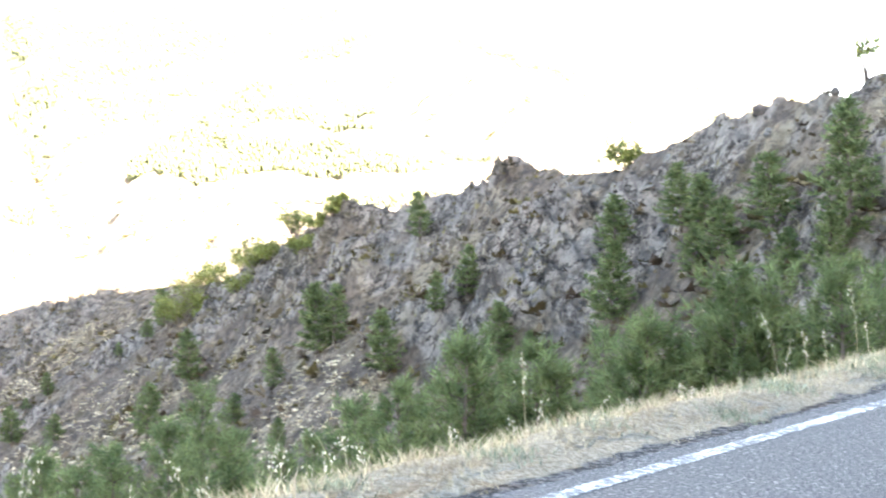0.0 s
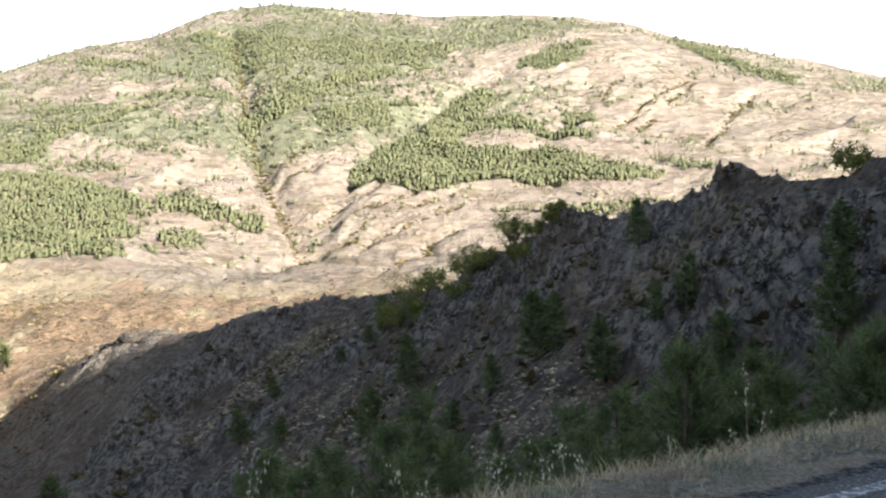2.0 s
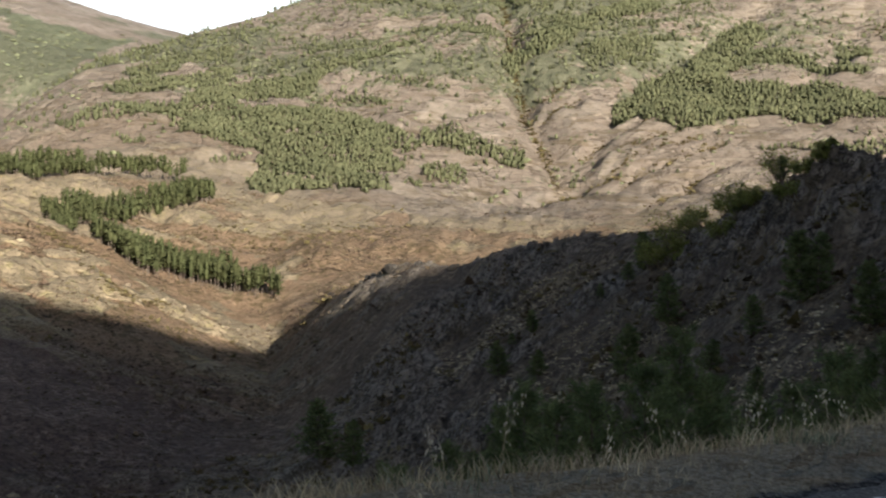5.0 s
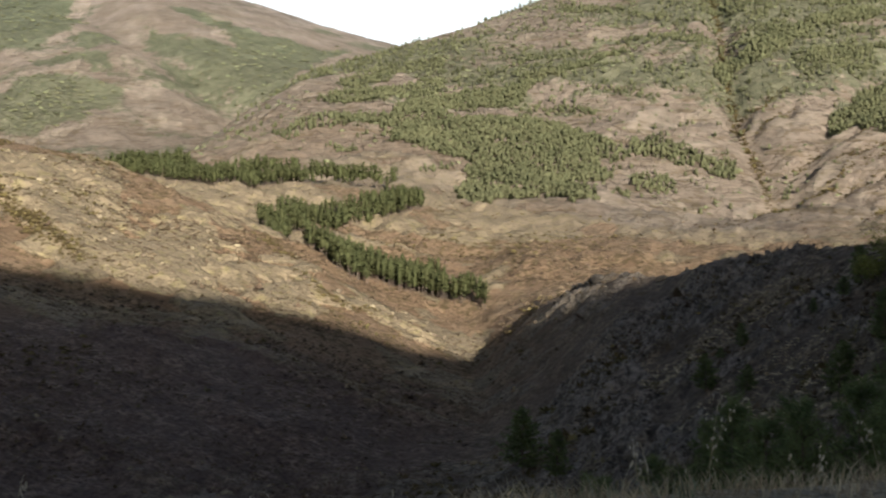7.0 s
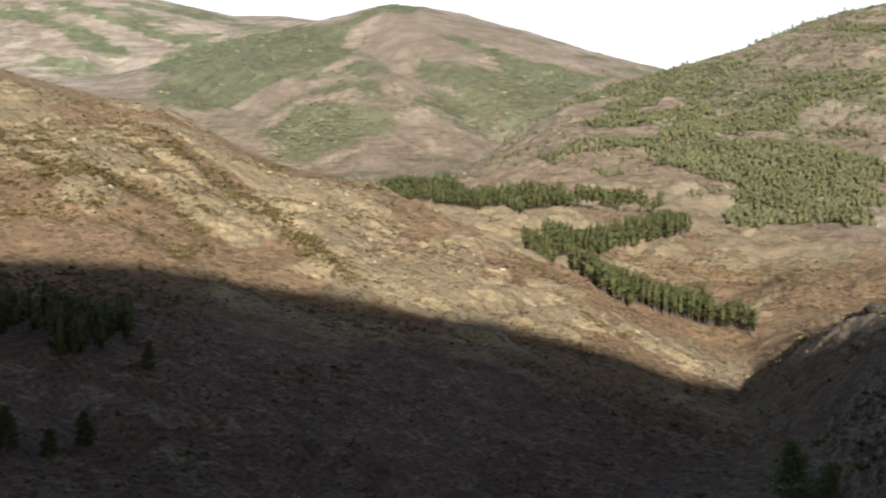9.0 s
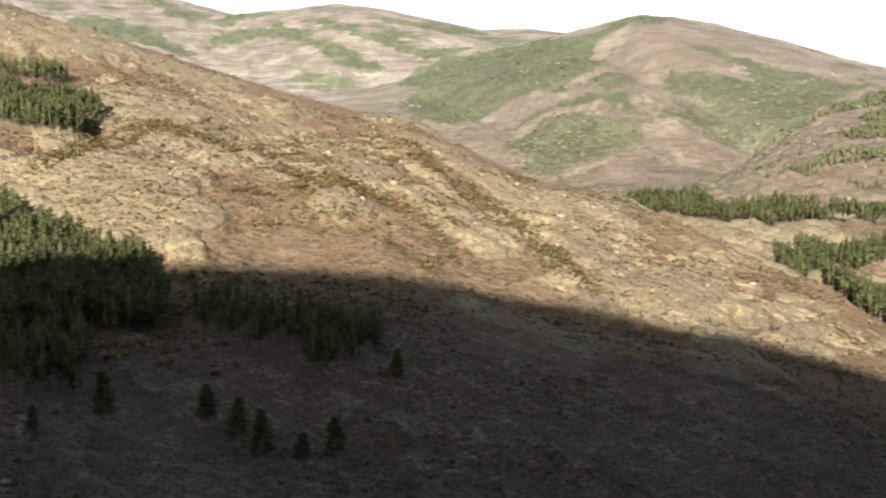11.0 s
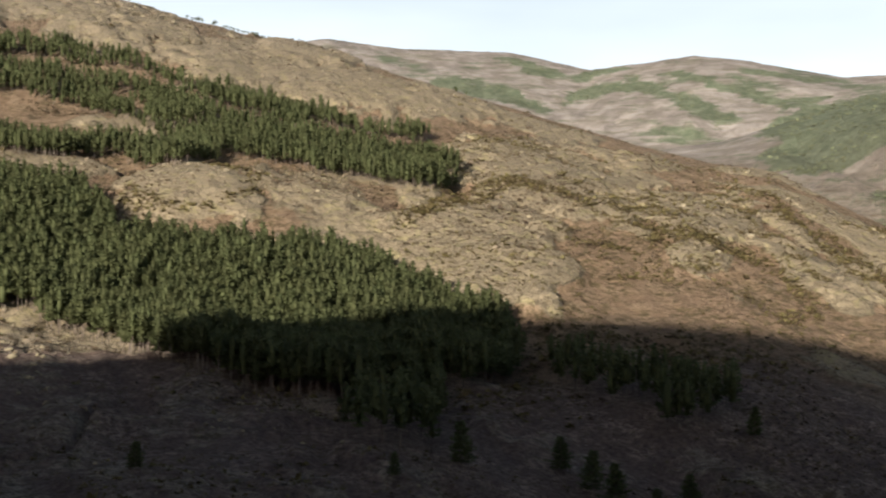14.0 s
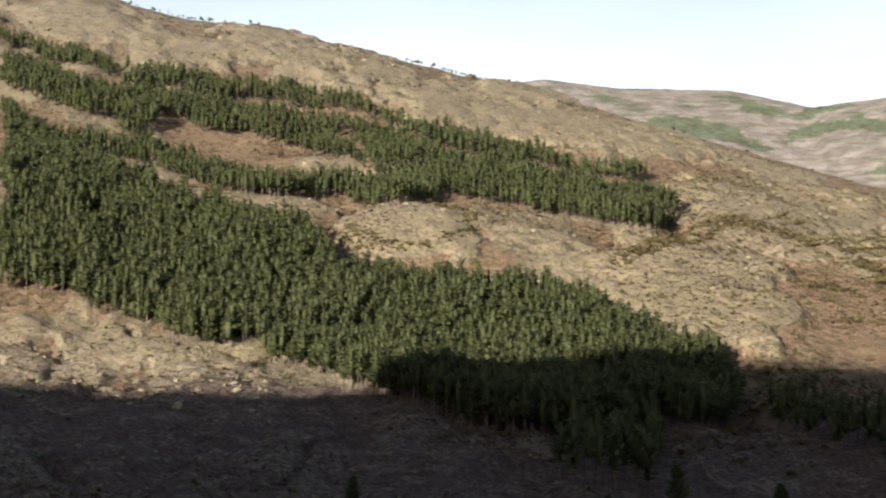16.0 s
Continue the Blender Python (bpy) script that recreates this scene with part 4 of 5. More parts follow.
def make_ground():
    az = np.concatenate([np.arange(-90, -28, 2.0), np.arange(-28, 84, 0.14), np.arange(84, 88, 0.5), np.arange(88, 270, 2.0)])
    R_, _ = crest_lines(az)
    steps = (34, 48, 56, 70, 80, 10, 46, 14, 120, 8, 70, 8, 36, 4)
    rings = [R_[0] * 0 + 2.0 + 0.0 * az]
    last = rings[0]
    rows = [last]
    for target, n in zip(R_, steps):
        for k in range(1, n + 1):
            u = k / n
            rows.append(last * (target / last) ** u if target is R_[0] else last + (target - last) * u)
        last = target
    r = np.array(rows)
    a = np.radians(np.broadcast_to(az, r.shape))
    x, y = -r * np.sin(a), r * np.cos(a)
    z = height(x, y)
    nr, nc = r.shape
    co = np.stack([x, y, z], -1).reshape(-1, 3)
    i, j = np.meshgrid(np.arange(nr - 1), np.arange(nc), indexing="ij")
    j2 = (j + 1) % nc
    faces = np.stack([i * nc + j, (i + 1) * nc + j, (i + 1) * nc + j2, i * nc + j2], -1).reshape(-1, 4)[:, ::-1]
    ob = sheet("ground", co, faces, GROUND)
    X, Y, Rr = x.ravel(), y.ravel(), r.ravel()
    A = np.degrees(np.arctan2(-X, Y))
    rock = rockiness(X, Y, Rr) * ramp(Rr, 14, 40)
    spur = (1 - ramp(A, 12, 24)) * (1 - ramp(Rr, 420, 500))
    # the valley floor's shade as ground colour: duller, darker out to about 350 m
    warm = (1 - spur) * (0.45 + 0.55 * ramp(Rr + 25 * fractal(X, Y, 60, 3, 49), 265, 370))
    floor_shade = ramp(A, 16, 26) * (1 - ramp(Rr + 45 * fractal(X, Y, 50, 4, 50), 300, 350)) * ramp(Rr, 60, 110)
    rock = rock * (1 - 0.55 * floor_shade)
    green = cover(X, Y, Rr, A)
    for name, v in (("rock", rock), ("warm", warm), ("floor_shade", floor_shade), ("green", green), ("verge", ramp(-Rr, -24, -17)), ("kerbside", 1 - ramp((Y - X) * 0.70711, 4.70, 4.98)), ("remote", ramp(Rr, 1500, 2600)), ("distant", ramp(Rr, 480, 800 + 430 * ramp(A, 12, 22)))):
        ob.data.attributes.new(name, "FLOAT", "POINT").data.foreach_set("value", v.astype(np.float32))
    return tagged(ob, "dry rocky mountain land with tan slabs, heath and scrub", "hillside", kind="structure")


def cover(x, y, r, a):
    """How much low green scrub grows."""
    far = ramp(r, 900, 1300)
    field = np.zeros(len(x))
    wx, wy = x + 16 * fractal(x, y, 60, 4, 45), y + 30 * fractal(x, y, 60, 4, 46)
    for poly in SCRUB_FIELDS:
        soft_in = sum(inside(poly, wx + dx, wy + dy) * 1.0 for dx, dy in ((0, 0), (9, 3), (-9, -3), (4, -20), (-4, 20))) / 5
        field = np.maximum(field, 0.78 * soft_in)
    for _, _, poly in FAR_PINES:
        field = np.maximum(field, 0.62 * inside(poly, x + 14 * fractal(x, y, 40, 3, 47), y + 14 * fractal(x, y, 40, 3, 48)))
    wild = 0.295 + 0.17 * ramp(a, 4, 12) * (1 - ramp(a, 22, 27)) - 0.10 * (1 - ramp(a, -6, 2)) + 0.75 * fractal(x / 2.4 - y / 5, y, 105, 4, 41)
    return np.clip(0.10 + far * np.maximum(wild - 0.30 * ramp(r, 1500, 2200), field) + 0.14 * fractal(x, y, 26, 3, 43), 0, 1)


ground = make_ground()


def strip(name, n0, n1, s0, s1, z, material, step=1.0, wobble=0.0):
    s = np.arange(s0, s1 + step, step)
    ragged = np.random.RandomState(3).normal(0, wobble, (len(s), 2))
    co = [((si - ni) * 0.70711, (si + ni) * 0.70711, z) for si, w in zip(s, ragged) for ni in (n0 + w[0], n1 + w[1])]
    f = [(2 * k, 2 * k + 1, 2 * k + 3, 2 * k + 2) for k in range(len(s) - 1)]
    return sheet(name, np.array(co), np.array(f)[:, ::-1], material)


tagged(strip("road", -2.6, 4.60, -88, 88, 0.0, ASPHALT, 0.12, 0.018), "grey worn asphalt mountain road", "road", kind="structure")
tagged(strip("road_marking", 4.26, 4.40, -88, 88, 0.004, PAINT, 0.06, 0.006), "worn white painted edge line on the asphalt", "road marking", kind="structure")
tagged(strip("road_marking", -2.35, -2.22, -88, 88, 0.004, PAINT, 0.06, 0.006), "worn white painted edge line on the asphalt", "road marking", kind="structure")
# ---- trees ----
def grown(name, co, tri, material, tone=None, smooth=True):
    ob = sheet(name, co, tri, material, smooth)
    if tone is not None:
        ob.data.attributes.new("tone", "FLOAT", "POINT").data.foreach_set("value", tone.astype(np.float32))
    return ob


def tube(points, radii, sides):
    """Corners and triangles of a tapered limb along points."""
    p, co, tri = np.asarray(points, float), [], []
    for k in range(len(p)):
        d = p[min(k + 1, len(p) - 1)] - p[max(k - 1, 0)]
        d /= np.linalg.norm(d) + 1e-9
        u = np.cross(d, (0.31, 0.77, 0.13) if abs(d[2]) > 0.8 else (0, 0, 1.0))
        u /= np.linalg.norm(u) + 1e-9
        v = np.cross(d, u)
        for s in range(sides):
            a = 2 * math.pi * s / sides
            co.append(p[k] + radii[k] * (math.cos(a) * u + math.sin(a) * v))
    for k in range(len(p) - 1):
        for s in range(sides):
            a, b = k * sides + s, k * sides + (s + 1) % sides
            tri += [(a, b, b + sides), (a, b + sides, a + sides)]
    return np.array(co), np.array(tri)


def join(pieces):
    co, tri, n = [], [], 0
    for c, t in pieces:
        co.append(c)
        tri.append(t + n)
        n += len(c)
    return np.concatenate(co), np.concatenate(tri)


def young_pine(seed, whorls=15, tufts=9, blades=11):
    """A pine six metres tall with whorled limbs and bunches of needles."""
    wide, size = (0.0125, 0.92) if blades > 8 else (0.048, 1.35)
    rng = np.random.RandomState(seed)
    H = 6.0
    bend = rng.uniform(-0.12, 0.12, 2)
    spine = lambda z: np.array([bend[0] * (z / H) ** 2 * 3 * math.sin(z), bend[1] * z / H * 2, z])
    zs = np.linspace(-0.25, H * 0.97, 9)
    wood = [tube([spine(z) for z in zs], [0.10 * (1 - 0.93 * max(z, 0) / H) + 0.006 for z in zs], 7)]
    tips = []
    bare = rng.uniform(0.05, 0.14)
    for w in range(whorls):
        f = bare + (0.97 - bare) * (w / (whorls - 1)) ** 0.93
        z0 = f * H
        reach = (0.20 + 1.60 * (1 - f) ** 0.80 * min(1, 0.60 + 2.2 * (f - bare))) * rng.uniform(0.85, 1.15)
        n = 5 if f > 0.85 else rng.randint(5, 8)
        a0 = rng.uniform(0, 6.28)
        for k in range(n):
            a, L = a0 + 6.283 * k / n + rng.uniform(-0.3, 0.3), reach * rng.uniform(0.6, 1.15)
            lift = 0.12 + 0.75 * f + rng.uniform(-0.12, 0.12)
            out = np.array([math.cos(a), math.sin(a), 0])
            zk = z0 + rng.uniform(-0.5, 0.5) * H / whorls
            at = lambda u: spine(zk) + out * L * u + np.array([0, 0, L * (lift * u * u * 0.8 + 0.05 * u)])
            wood.append(tube([at(0), at(0.5), at(0.95)], [0.022 * (1.1 - f) + 0.006, 0.015 * (1.1 - f) + 0.005, 0.004], 3))
            m = max(3, int(tufts * (0.4 + 0.8 * L)))
            for j in range(m):
                u = 0.28 + 0.72 * (j + rng.uniform(0, 0.8)) / m
                side = np.array([-out[1], out[0], 0]) * rng.uniform(-0.26, 0.26) * L * u
                tips.append((at(u) + side + np.array([0, 0, rng.uniform(-0.09, 0.14)]), out * 0.8 + side * 0.5 + np.array([0, 0, 0.45 + 0.5 * f])))
    tips += [(spine(H * q), np.array([0, 0, 1.0])) for q in (0.90, 0.94, 0.97, 0.99)]
    P, D = np.array([t[0] for t in tips]), np.array([t[1] for t in tips])
    D /= np.linalg.norm(D, axis=1)[:, None]
    n = len(P)
    d = D[:, None, :] * 0.75 + rng.normal(0, 0.55, (n, blades, 3))
    d /= np.linalg.norm(d, axis=2)[:, :, None]
    L = rng.uniform(0.16, 0.30, (n, blades, 1)) * size
    w = np.cross(d, rng.normal(0, 1, (n, blades, 3)))
    w /= np.linalg.norm(w, axis=2)[:, :, None] + 1e-9
    root = P[:, None, :] + rng.normal(0, 0.03, (n, blades, 3))
    co = np.stack([root + w * wide, root + d * L, root - w * wide], 2).reshape(-1, 3)
    tri = np.arange(n * blades * 3).reshape(-1, 3)
    return join(wood), (co, tri), np.repeat(rng.rand(n), blades * 3)


def pine_thing(seed, leaf, **shape):
    wood, needles, tone = young_pine(seed, **shape)
    base = new("pine_tree")
    trunk = sheet("trunk", *wood, BARK)
    crown = grown("crown", *needles, leaf, tone)
    trunk.parent = crown.parent = base
    tagged(crown, "bunched dark green needles")
    return base


def place(x, y, z, turn, scale, lean=0.0):
    return pose(x, y, z, lean, 0, turn) @ Matrix.Diagonal((scale[0], scale[0], scale[1], 1))


def plant_pines():
    rng = np.random.RandomState(7)
    kinds = [pine_thing(s, NEEDLES, whorls=w, tufts=t, blades=b) for s, w, t, b in ((1, 16, 8, 14), (2, 15, 8, 14), (3, 17, 7, 14), (4, 15, 8, 14), (5, 16, 7, 6), (6, 15, 7, 6), (8, 16, 6, 6), (9, 15, 7, 6))]
    kinds += [pine_thing(s, WOOD_NEEDLES, whorls=16, tufts=8, blades=6) for s in (12, 13)]
    used = set()
    for i, (x, y, h) in enumerate(PINES):
        close = math.hypot(x, y) < 62
        h = h * 1.2 if x < -100 else h
        k = int(rng.randint(4)) if close else 8 + i % 2 if x < -100 else 4 + int(rng.randint(4))
        z = float(height(np.array([x]), np.array([y]))[0])
        wide = (h / 6) ** 0.9 * (rng.uniform(0.85, 1.15) if close else rng.uniform(1.2, 1.65))
        m = place(x, y, z - 0.05, rng.uniform(0, 360), (wide, h / 6), rng.uniform(-2, 2))
        if k in used:
            s = kinds[k].scale
            ob = copy_thing(kinds[k], m @ Matrix.Diagonal((1 / s[0], 1 / s[1], 1 / s[2], 1)))
        else:
            ob = kinds[k]
            ob.matrix_basis = m
            used.add(k)
        near = math.hypot(x, y) < 75 and y > 0 and x > -40
        label = "bushy young green pine on the bank below the road" if near else \
            "young green pine rooted among rocks on the slope" if math.hypot(x, y) < 260 and x > -80 else "dark pine standing alone on the shaded valley slope"
        tagged(ob, label, "tree", "pines on the slopes")


def wood_trees(rng, x, y, h, sprays, broad=0.20, sides=5, heft=0.52):
    """Many plantation pines as arrays: a lumpy crown set with leaning boughs, on a bare stem."""
    n = len(x)
    z0 = height(x, y)
    bare = rng.uniform(0.20, 0.40, n) if sides > 4 else rng.uniform(0.05, 0.2, n)
    girth = h * broad * rng.uniform(0.8, 1.2, n)
    lean = rng.normal(0, 0.02, (n, 2))
    full = lambda f: 0.06 + 1.0 * np.clip(1 - f, 0, 1) ** 0.52 * np.clip(0.50 + 2.0 * f, 0, 1)
    # crown
    a = np.arange(sides) * 2 * math.pi / sides
    levels = (0.05, 0.36, 0.76) if sides > 4 else (0.12, 0.66)
    rings = []
    for f in levels:
        t = a[None] + rng.uniform(0, 6.283, (n, 1))
        rr = girth[:, None] * full(np.array(f)) * heft * rng.uniform(0.80, 1.12, (n, sides))
        zz = h[:, None] * (bare[:, None] + (1 - bare[:, None]) * f + rng.uniform(-0.04, 0.04, (n, sides)))
        rings.append(np.stack([rr * np.cos(t), rr * np.sin(t), zz], -1))
    low = np.stack([0 * h, 0 * h, h * bare], -1)[:, None]
    top = np.stack([0 * h, 0 * h, h * 0.98], -1)[:, None]
    heart = np.concatenate([low, *rings, top], 1)
    k = np.arange(sides)
    k2 = (k + 1) % sides
    tri = [np.stack([0 * k, 1 + k2, 1 + k], -1)]
    for q in range(len(levels) - 1):
        o = 1 + q * sides
        tri += [np.stack([o + k, o + k2, o + sides + k2], -1), np.stack([o + k, o + sides + k2, o + sides + k], -1)]
    o = 1 + (len(levels) - 1) * sides
    tri.append(np.stack([o + k, o + k2, 0 * k + o + sides], -1))
    tri = np.concatenate(tri)
    m = len(levels) * sides + 2
    # boughs in whorls: fans that widen outwards, tipped up, each rolled a little
    tiers = 9
    f = np.clip((np.floor(rng.rand(n, sprays) ** 1.1 * tiers) + rng.uniform(0.2, 0.6, (n, sprays))) / tiers, 0, 0.99)
    t, roll = rng.uniform(0, 6.283, (n, sprays)), rng.uniform(-0.9, 0.9, (n, sprays))[..., None]
    rr = (girth[:, None] * full(f) * rng.uniform(0.80, 1.15, (n, sprays)))[..., None]
    zz = (h[:, None] * (bare[:, None] + (0.97 - bare[:, None]) * f))[..., None]
    rise = (0.10 + 0.55 * f)[..., None]
    out = np.stack([np.cos(t), np.sin(t), 0 * t], -1)
    up = np.array([0, 0, 1.0])
    side = np.stack([-np.sin(t), np.cos(t), 0 * t], -1) * np.cos(roll) + up * np.sin(roll)
    root, end = out * rr * 0.25 + up * zz, out * rr + up * (zz + rr * rise)
    fan = rr * rng.uniform(0.26, 0.42, (n, sprays, 1)) + 0.05
    spray = np.stack([root, end + side * fan, end - side * fan], 2).reshape(n, sprays * 3, 3)
    co = np.concatenate([heart, spray], 1)
    co[..., 0] += x[:, None] + lean[:, 0, None] * co[..., 2]
    co[..., 1] += y[:, None] + lean[:, 1, None] * co[..., 2]
    co[..., 2] += z0[:, None]
    tri = np.concatenate([tri, m + np.arange(sprays * 3).reshape(-1, 3)])
    m += sprays * 3
    crown = co.reshape(-1, 3), ((np.arange(n) * m)[:, None, None] + tri[None]).reshape(-1, 3)
    tone = (np.clip(0.32 + rng.rand(n, 1) * 0.32 + rng.uniform(-0.10, 0.12, (n, m)), 0, 1)).ravel()
    # stems
    a = np.array([0, 2.094, 4.189])
    s = h[:, None] * 0.014
    low = np.stack([x[:, None] + s * np.cos(a), y[:, None] + s * np.sin(a), np.broadcast_to(z0[:, None] - 0.4, (n, 3))], -1)
    peak = np.stack([x + lean[:, 0] * h, y + lean[:, 1] * h, z0 + h * 0.9], -1)
    stem = np.concatenate([low, peak[:, None, :]], 1).reshape(-1, 3)
    q = (np.arange(n) * 4)[:, None, None]
    return crown, tone, (stem, (q + np.array([[0, 1, 3], [1, 2, 3], [2, 0, 3]])[None]).reshape(-1, 3))


def scatter(rng, count, az0, az1, r0, r1):
    a, r = np.radians(rng.uniform(az0, az1, count)), np.sqrt(rng.uniform(r0 * r0, r1 * r1, count))
    return -r * np.sin(a), r * np.cos(a)


def fill(rng, spacing, poly, ragged=0.0):
    """Jittered planting spots inside an outline."""
    px, py = np.array(poly[0::2]), np.array(poly[1::2])
    gx, gy = np.meshgrid(np.arange(px.min() - 5, px.max() + 5, spacing), np.arange(py.min() - 5, py.max() + 5, spacing))
    x, y = (gx + rng.uniform(-0.42, 0.42, gx.shape) * spacing).ravel(), (gy + rng.uniform(-0.42, 0.42, gy.shape) * spacing).ravel()
    wob = 0.35 * spacing * 3
    ok = inside(poly, x + wob * smooth_noise(x / 14, y / 14, 5), y + wob * smooth_noise(x / 14, y / 14, 9))
    if ragged:
        ok &= fractal(x, y, 60, 3, 61) > ragged
    return x[ok], y[ok]


def plant_woods():
    rng = np.random.RandomState(11)
    count = 0
    for spacing, tallness, poly in PLANTATION:
        x, y = fill(rng, spacing, poly)
        if len(x) < 3:
            continue
        keep = fractal(x, y, 16, 2, 63) > -0.62
        x, y = x[keep], y[keep]
        h = tallness * rng.uniform(0.82, 1.08, len(x)) * (1 + 0.10 * smooth_noise(x / 25, y / 25, 3))
        near = math.hypot(x.mean(), y.mean()) < 480
        crown, tone, stem = wood_trees(rng, x, y, h, 54 if near else 34, 0.20 if y.mean() > 330 else 0.185)
        base = new("pine_plantation")
        grown("crowns", *crown, WOOD_NEEDLES, tone).parent = base
        sheet("trunks", *stem, BARK).parent = base
        for o in base.children:
            tagged(o, kind="stuff")
        tagged(base, "dense stand of planted green pines with pale trunks", "pine wood", kind="stuff")
        count += len(x)
    allx, ally, allh = [], [], []
    for spacing, tallness, poly in FAR_PINES:
        x, y = fill(rng, spacing, poly, -0.75 if spacing < 3.6 else -0.45)
        allx.append(x), ally.append(y), allh.append(tallness * rng.uniform(0.65, 1.15, len(x)))
    # single pines strewn over the mountain's greener ground
    x, y = scatter(rng, 11000, -22, 31, 900, 1800)
    r, az = np.hypot(x, y), np.degrees(np.arctan2(-x, y))
    ok = (r < crest_lines(az)[0][8]) & (cover(x, y, r, az) + rng.uniform(-0.2, 0.14, len(x)) > 0.33)
    allx.append(x[ok]), ally.append(y[ok]), allh.append(rng.uniform(3.0, 6.5, ok.sum()))
    x, y, h = np.concatenate(allx), np.concatenate(ally), np.concatenate(allh)
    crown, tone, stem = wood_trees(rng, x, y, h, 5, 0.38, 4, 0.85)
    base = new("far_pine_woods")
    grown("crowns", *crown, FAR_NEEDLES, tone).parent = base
    sheet("trunks", *stem, BARK).parent = base
    for o in base.children:
        tagged(o, kind="stuff")
    tagged(base, "scattered green pine woods on the far mountain", "pine wood", kind="stuff")
    print("woods", count, len(x))


plant_pines()
plant_woods()
# ---- broad bushes on the spur's crest, and a thin tree ----
def leafy(seed, limbs, leaves, tall_, spread, leaf, low=0.0):
    """Forked limbs with loose clumps of leaves."""
    rng = np.random.RandomState(seed)
    wood, spots = [], []
    for k in range(limbs):
        a = 6.283 * k / limbs + rng.uniform(-0.4, 0.4)
        out = np.array([math.cos(a), math.sin(a), 0]) * spread * rng.uniform(0.5, 1.0)
        top = out + np.array([0, 0, tall_ * rng.uniform(0.6, 1.0)])
        mid = out * 0.35 + np.array([0, 0, tall_ * (0.45 if low else 0.3)])
        wood.append(tube([np.array([0, 0, -0.15]), mid, top], [0.05 * tall_ / 2, 0.03 * tall_ / 2, 0.006], 5))
        for _ in range(9):
            u = rng.uniform(0.35 + low, 1.05)
            spots.append((mid + (top - mid) * u if u > 0.3 else mid) + rng.normal(0, 0.16 * spread, 3))
    S = np.array(spots)
    c = S[rng.randint(len(S), size=leaves)] + rng.normal(0, 0.13 * spread, (leaves, 3))
    d, e = rng.normal(0, 1, (leaves, 3)), rng.normal(0, 1, (leaves, 3))
    d /= np.linalg.norm(d, axis=1)[:, None]
    e = np.cross(d, e)
    e /= np.linalg.norm(e, axis=1)[:, None]
    co = np.stack([c - d * leaf, c + e * leaf * 0.6, c + d * leaf, c - e * leaf * 0.6], 1).reshape(-1, 3)
    q = np.arange(leaves)[:, None] * 4
    return join(wood), (co, np.concatenate([q + [0, 1, 2], q + [0, 2, 3]]))


def plant_bushes():
    rng = np.random.RandomState(31)
    spots = [(x, y, h * 1.3) for x, y, h in BUSHES]
    spots += [(x + rng.normal(0, 3.0), y + rng.normal(-1.0, 1.5), h * rng.uniform(0.7, 1.2)) for x, y, h in BUSHES[:6] for _ in range(2)]
    for i, (x, y, h) in enumerate(spots):
        wood, leaves = leafy(40 + i, 7, 1500, h * 0.95, h * 0.62, 0.13)
        base = new("oak_bush")
        sheet("trunk", *wood, BARK).parent = base
        sheet("foliage", *leaves, LEAF, False).parent = base
        base.matrix_basis = pose(x, y, float(height(np.array([x]), np.array([y]))[0]) - 0.1, 0, 0, rng.uniform(0, 360))
        tagged(base, "rounded yellow-green oak bush on the rocky crest", "bush", "bushes along the crest")
    x, y = 38.4, 92.3
    r = math.hypot(x, y)
    x, y = x / r * 90, y / r * 90
    wood, leaves = leafy(71, 8, 1300, 2.9, 0.95, 0.075, 0.05)
    base = new("thin_tree")
    sheet("trunk", *wood, BARK).parent = base
    sheet("foliage", *leaves, LEAF, False).parent = base
    base.matrix_basis = pose(x, y, float(height(np.array([x]), np.array([y]))[0]) - 0.1)
    tagged(base, "thin airy young tree between rocks on the crest", "tree")


def crest_pines():
    """Small dark pines in a row along the far skyline."""
    rng = np.random.RandomState(33)
    az = np.concatenate([rng.uniform(73.5, 79.5, 46), rng.uniform(64.3, 68.0, 26), rng.uniform(56.0, 56.8, 3)])
    r = crest_lines(az)[0][4] * rng.uniform(0.985, 1.0, len(az))
    x, y = -r * np.sin(np.radians(az)), r * np.cos(np.radians(az))
    crown, tone, stem = wood_trees(rng, x, y, rng.uniform(1.6, 3.2, len(x)), 24, 0.42)
    base = new("skyline_pines")
    grown("crowns", *crown, WOOD_NEEDLES, tone).parent = base
    sheet("trunks", *stem, BARK).parent = base
    for o in base.children:
        tagged(o, kind="stuff")
    tagged(base, "row of small dark pines along the skyline", "pine wood", kind="stuff")


def boulder_mesh(seed, material):
    rng = np.random.RandomState(seed)
    bm = bmesh.new()
    bmesh.ops.create_icosphere(bm, subdivisions=2, radius=1.0)
    planes = [(Vector(rng.normal(0, 1, 3)).normalized(), rng.uniform(0.55, 0.9)) for _ in range(9)]
    for v in bm.verts:
        for nrm, d in planes:
            over = v.co.dot(nrm) - d
            if over > 0:
                v.co -= nrm * over
        v.co *= 1 + 0.16 * noise.noise(v.co * 1.7 + Vector((seed, 0, 0)))
    me = bpy.data.meshes.new("boulder")
    bm.to_mesh(me)
    bm.free()
    me.materials.append(material)
    return me


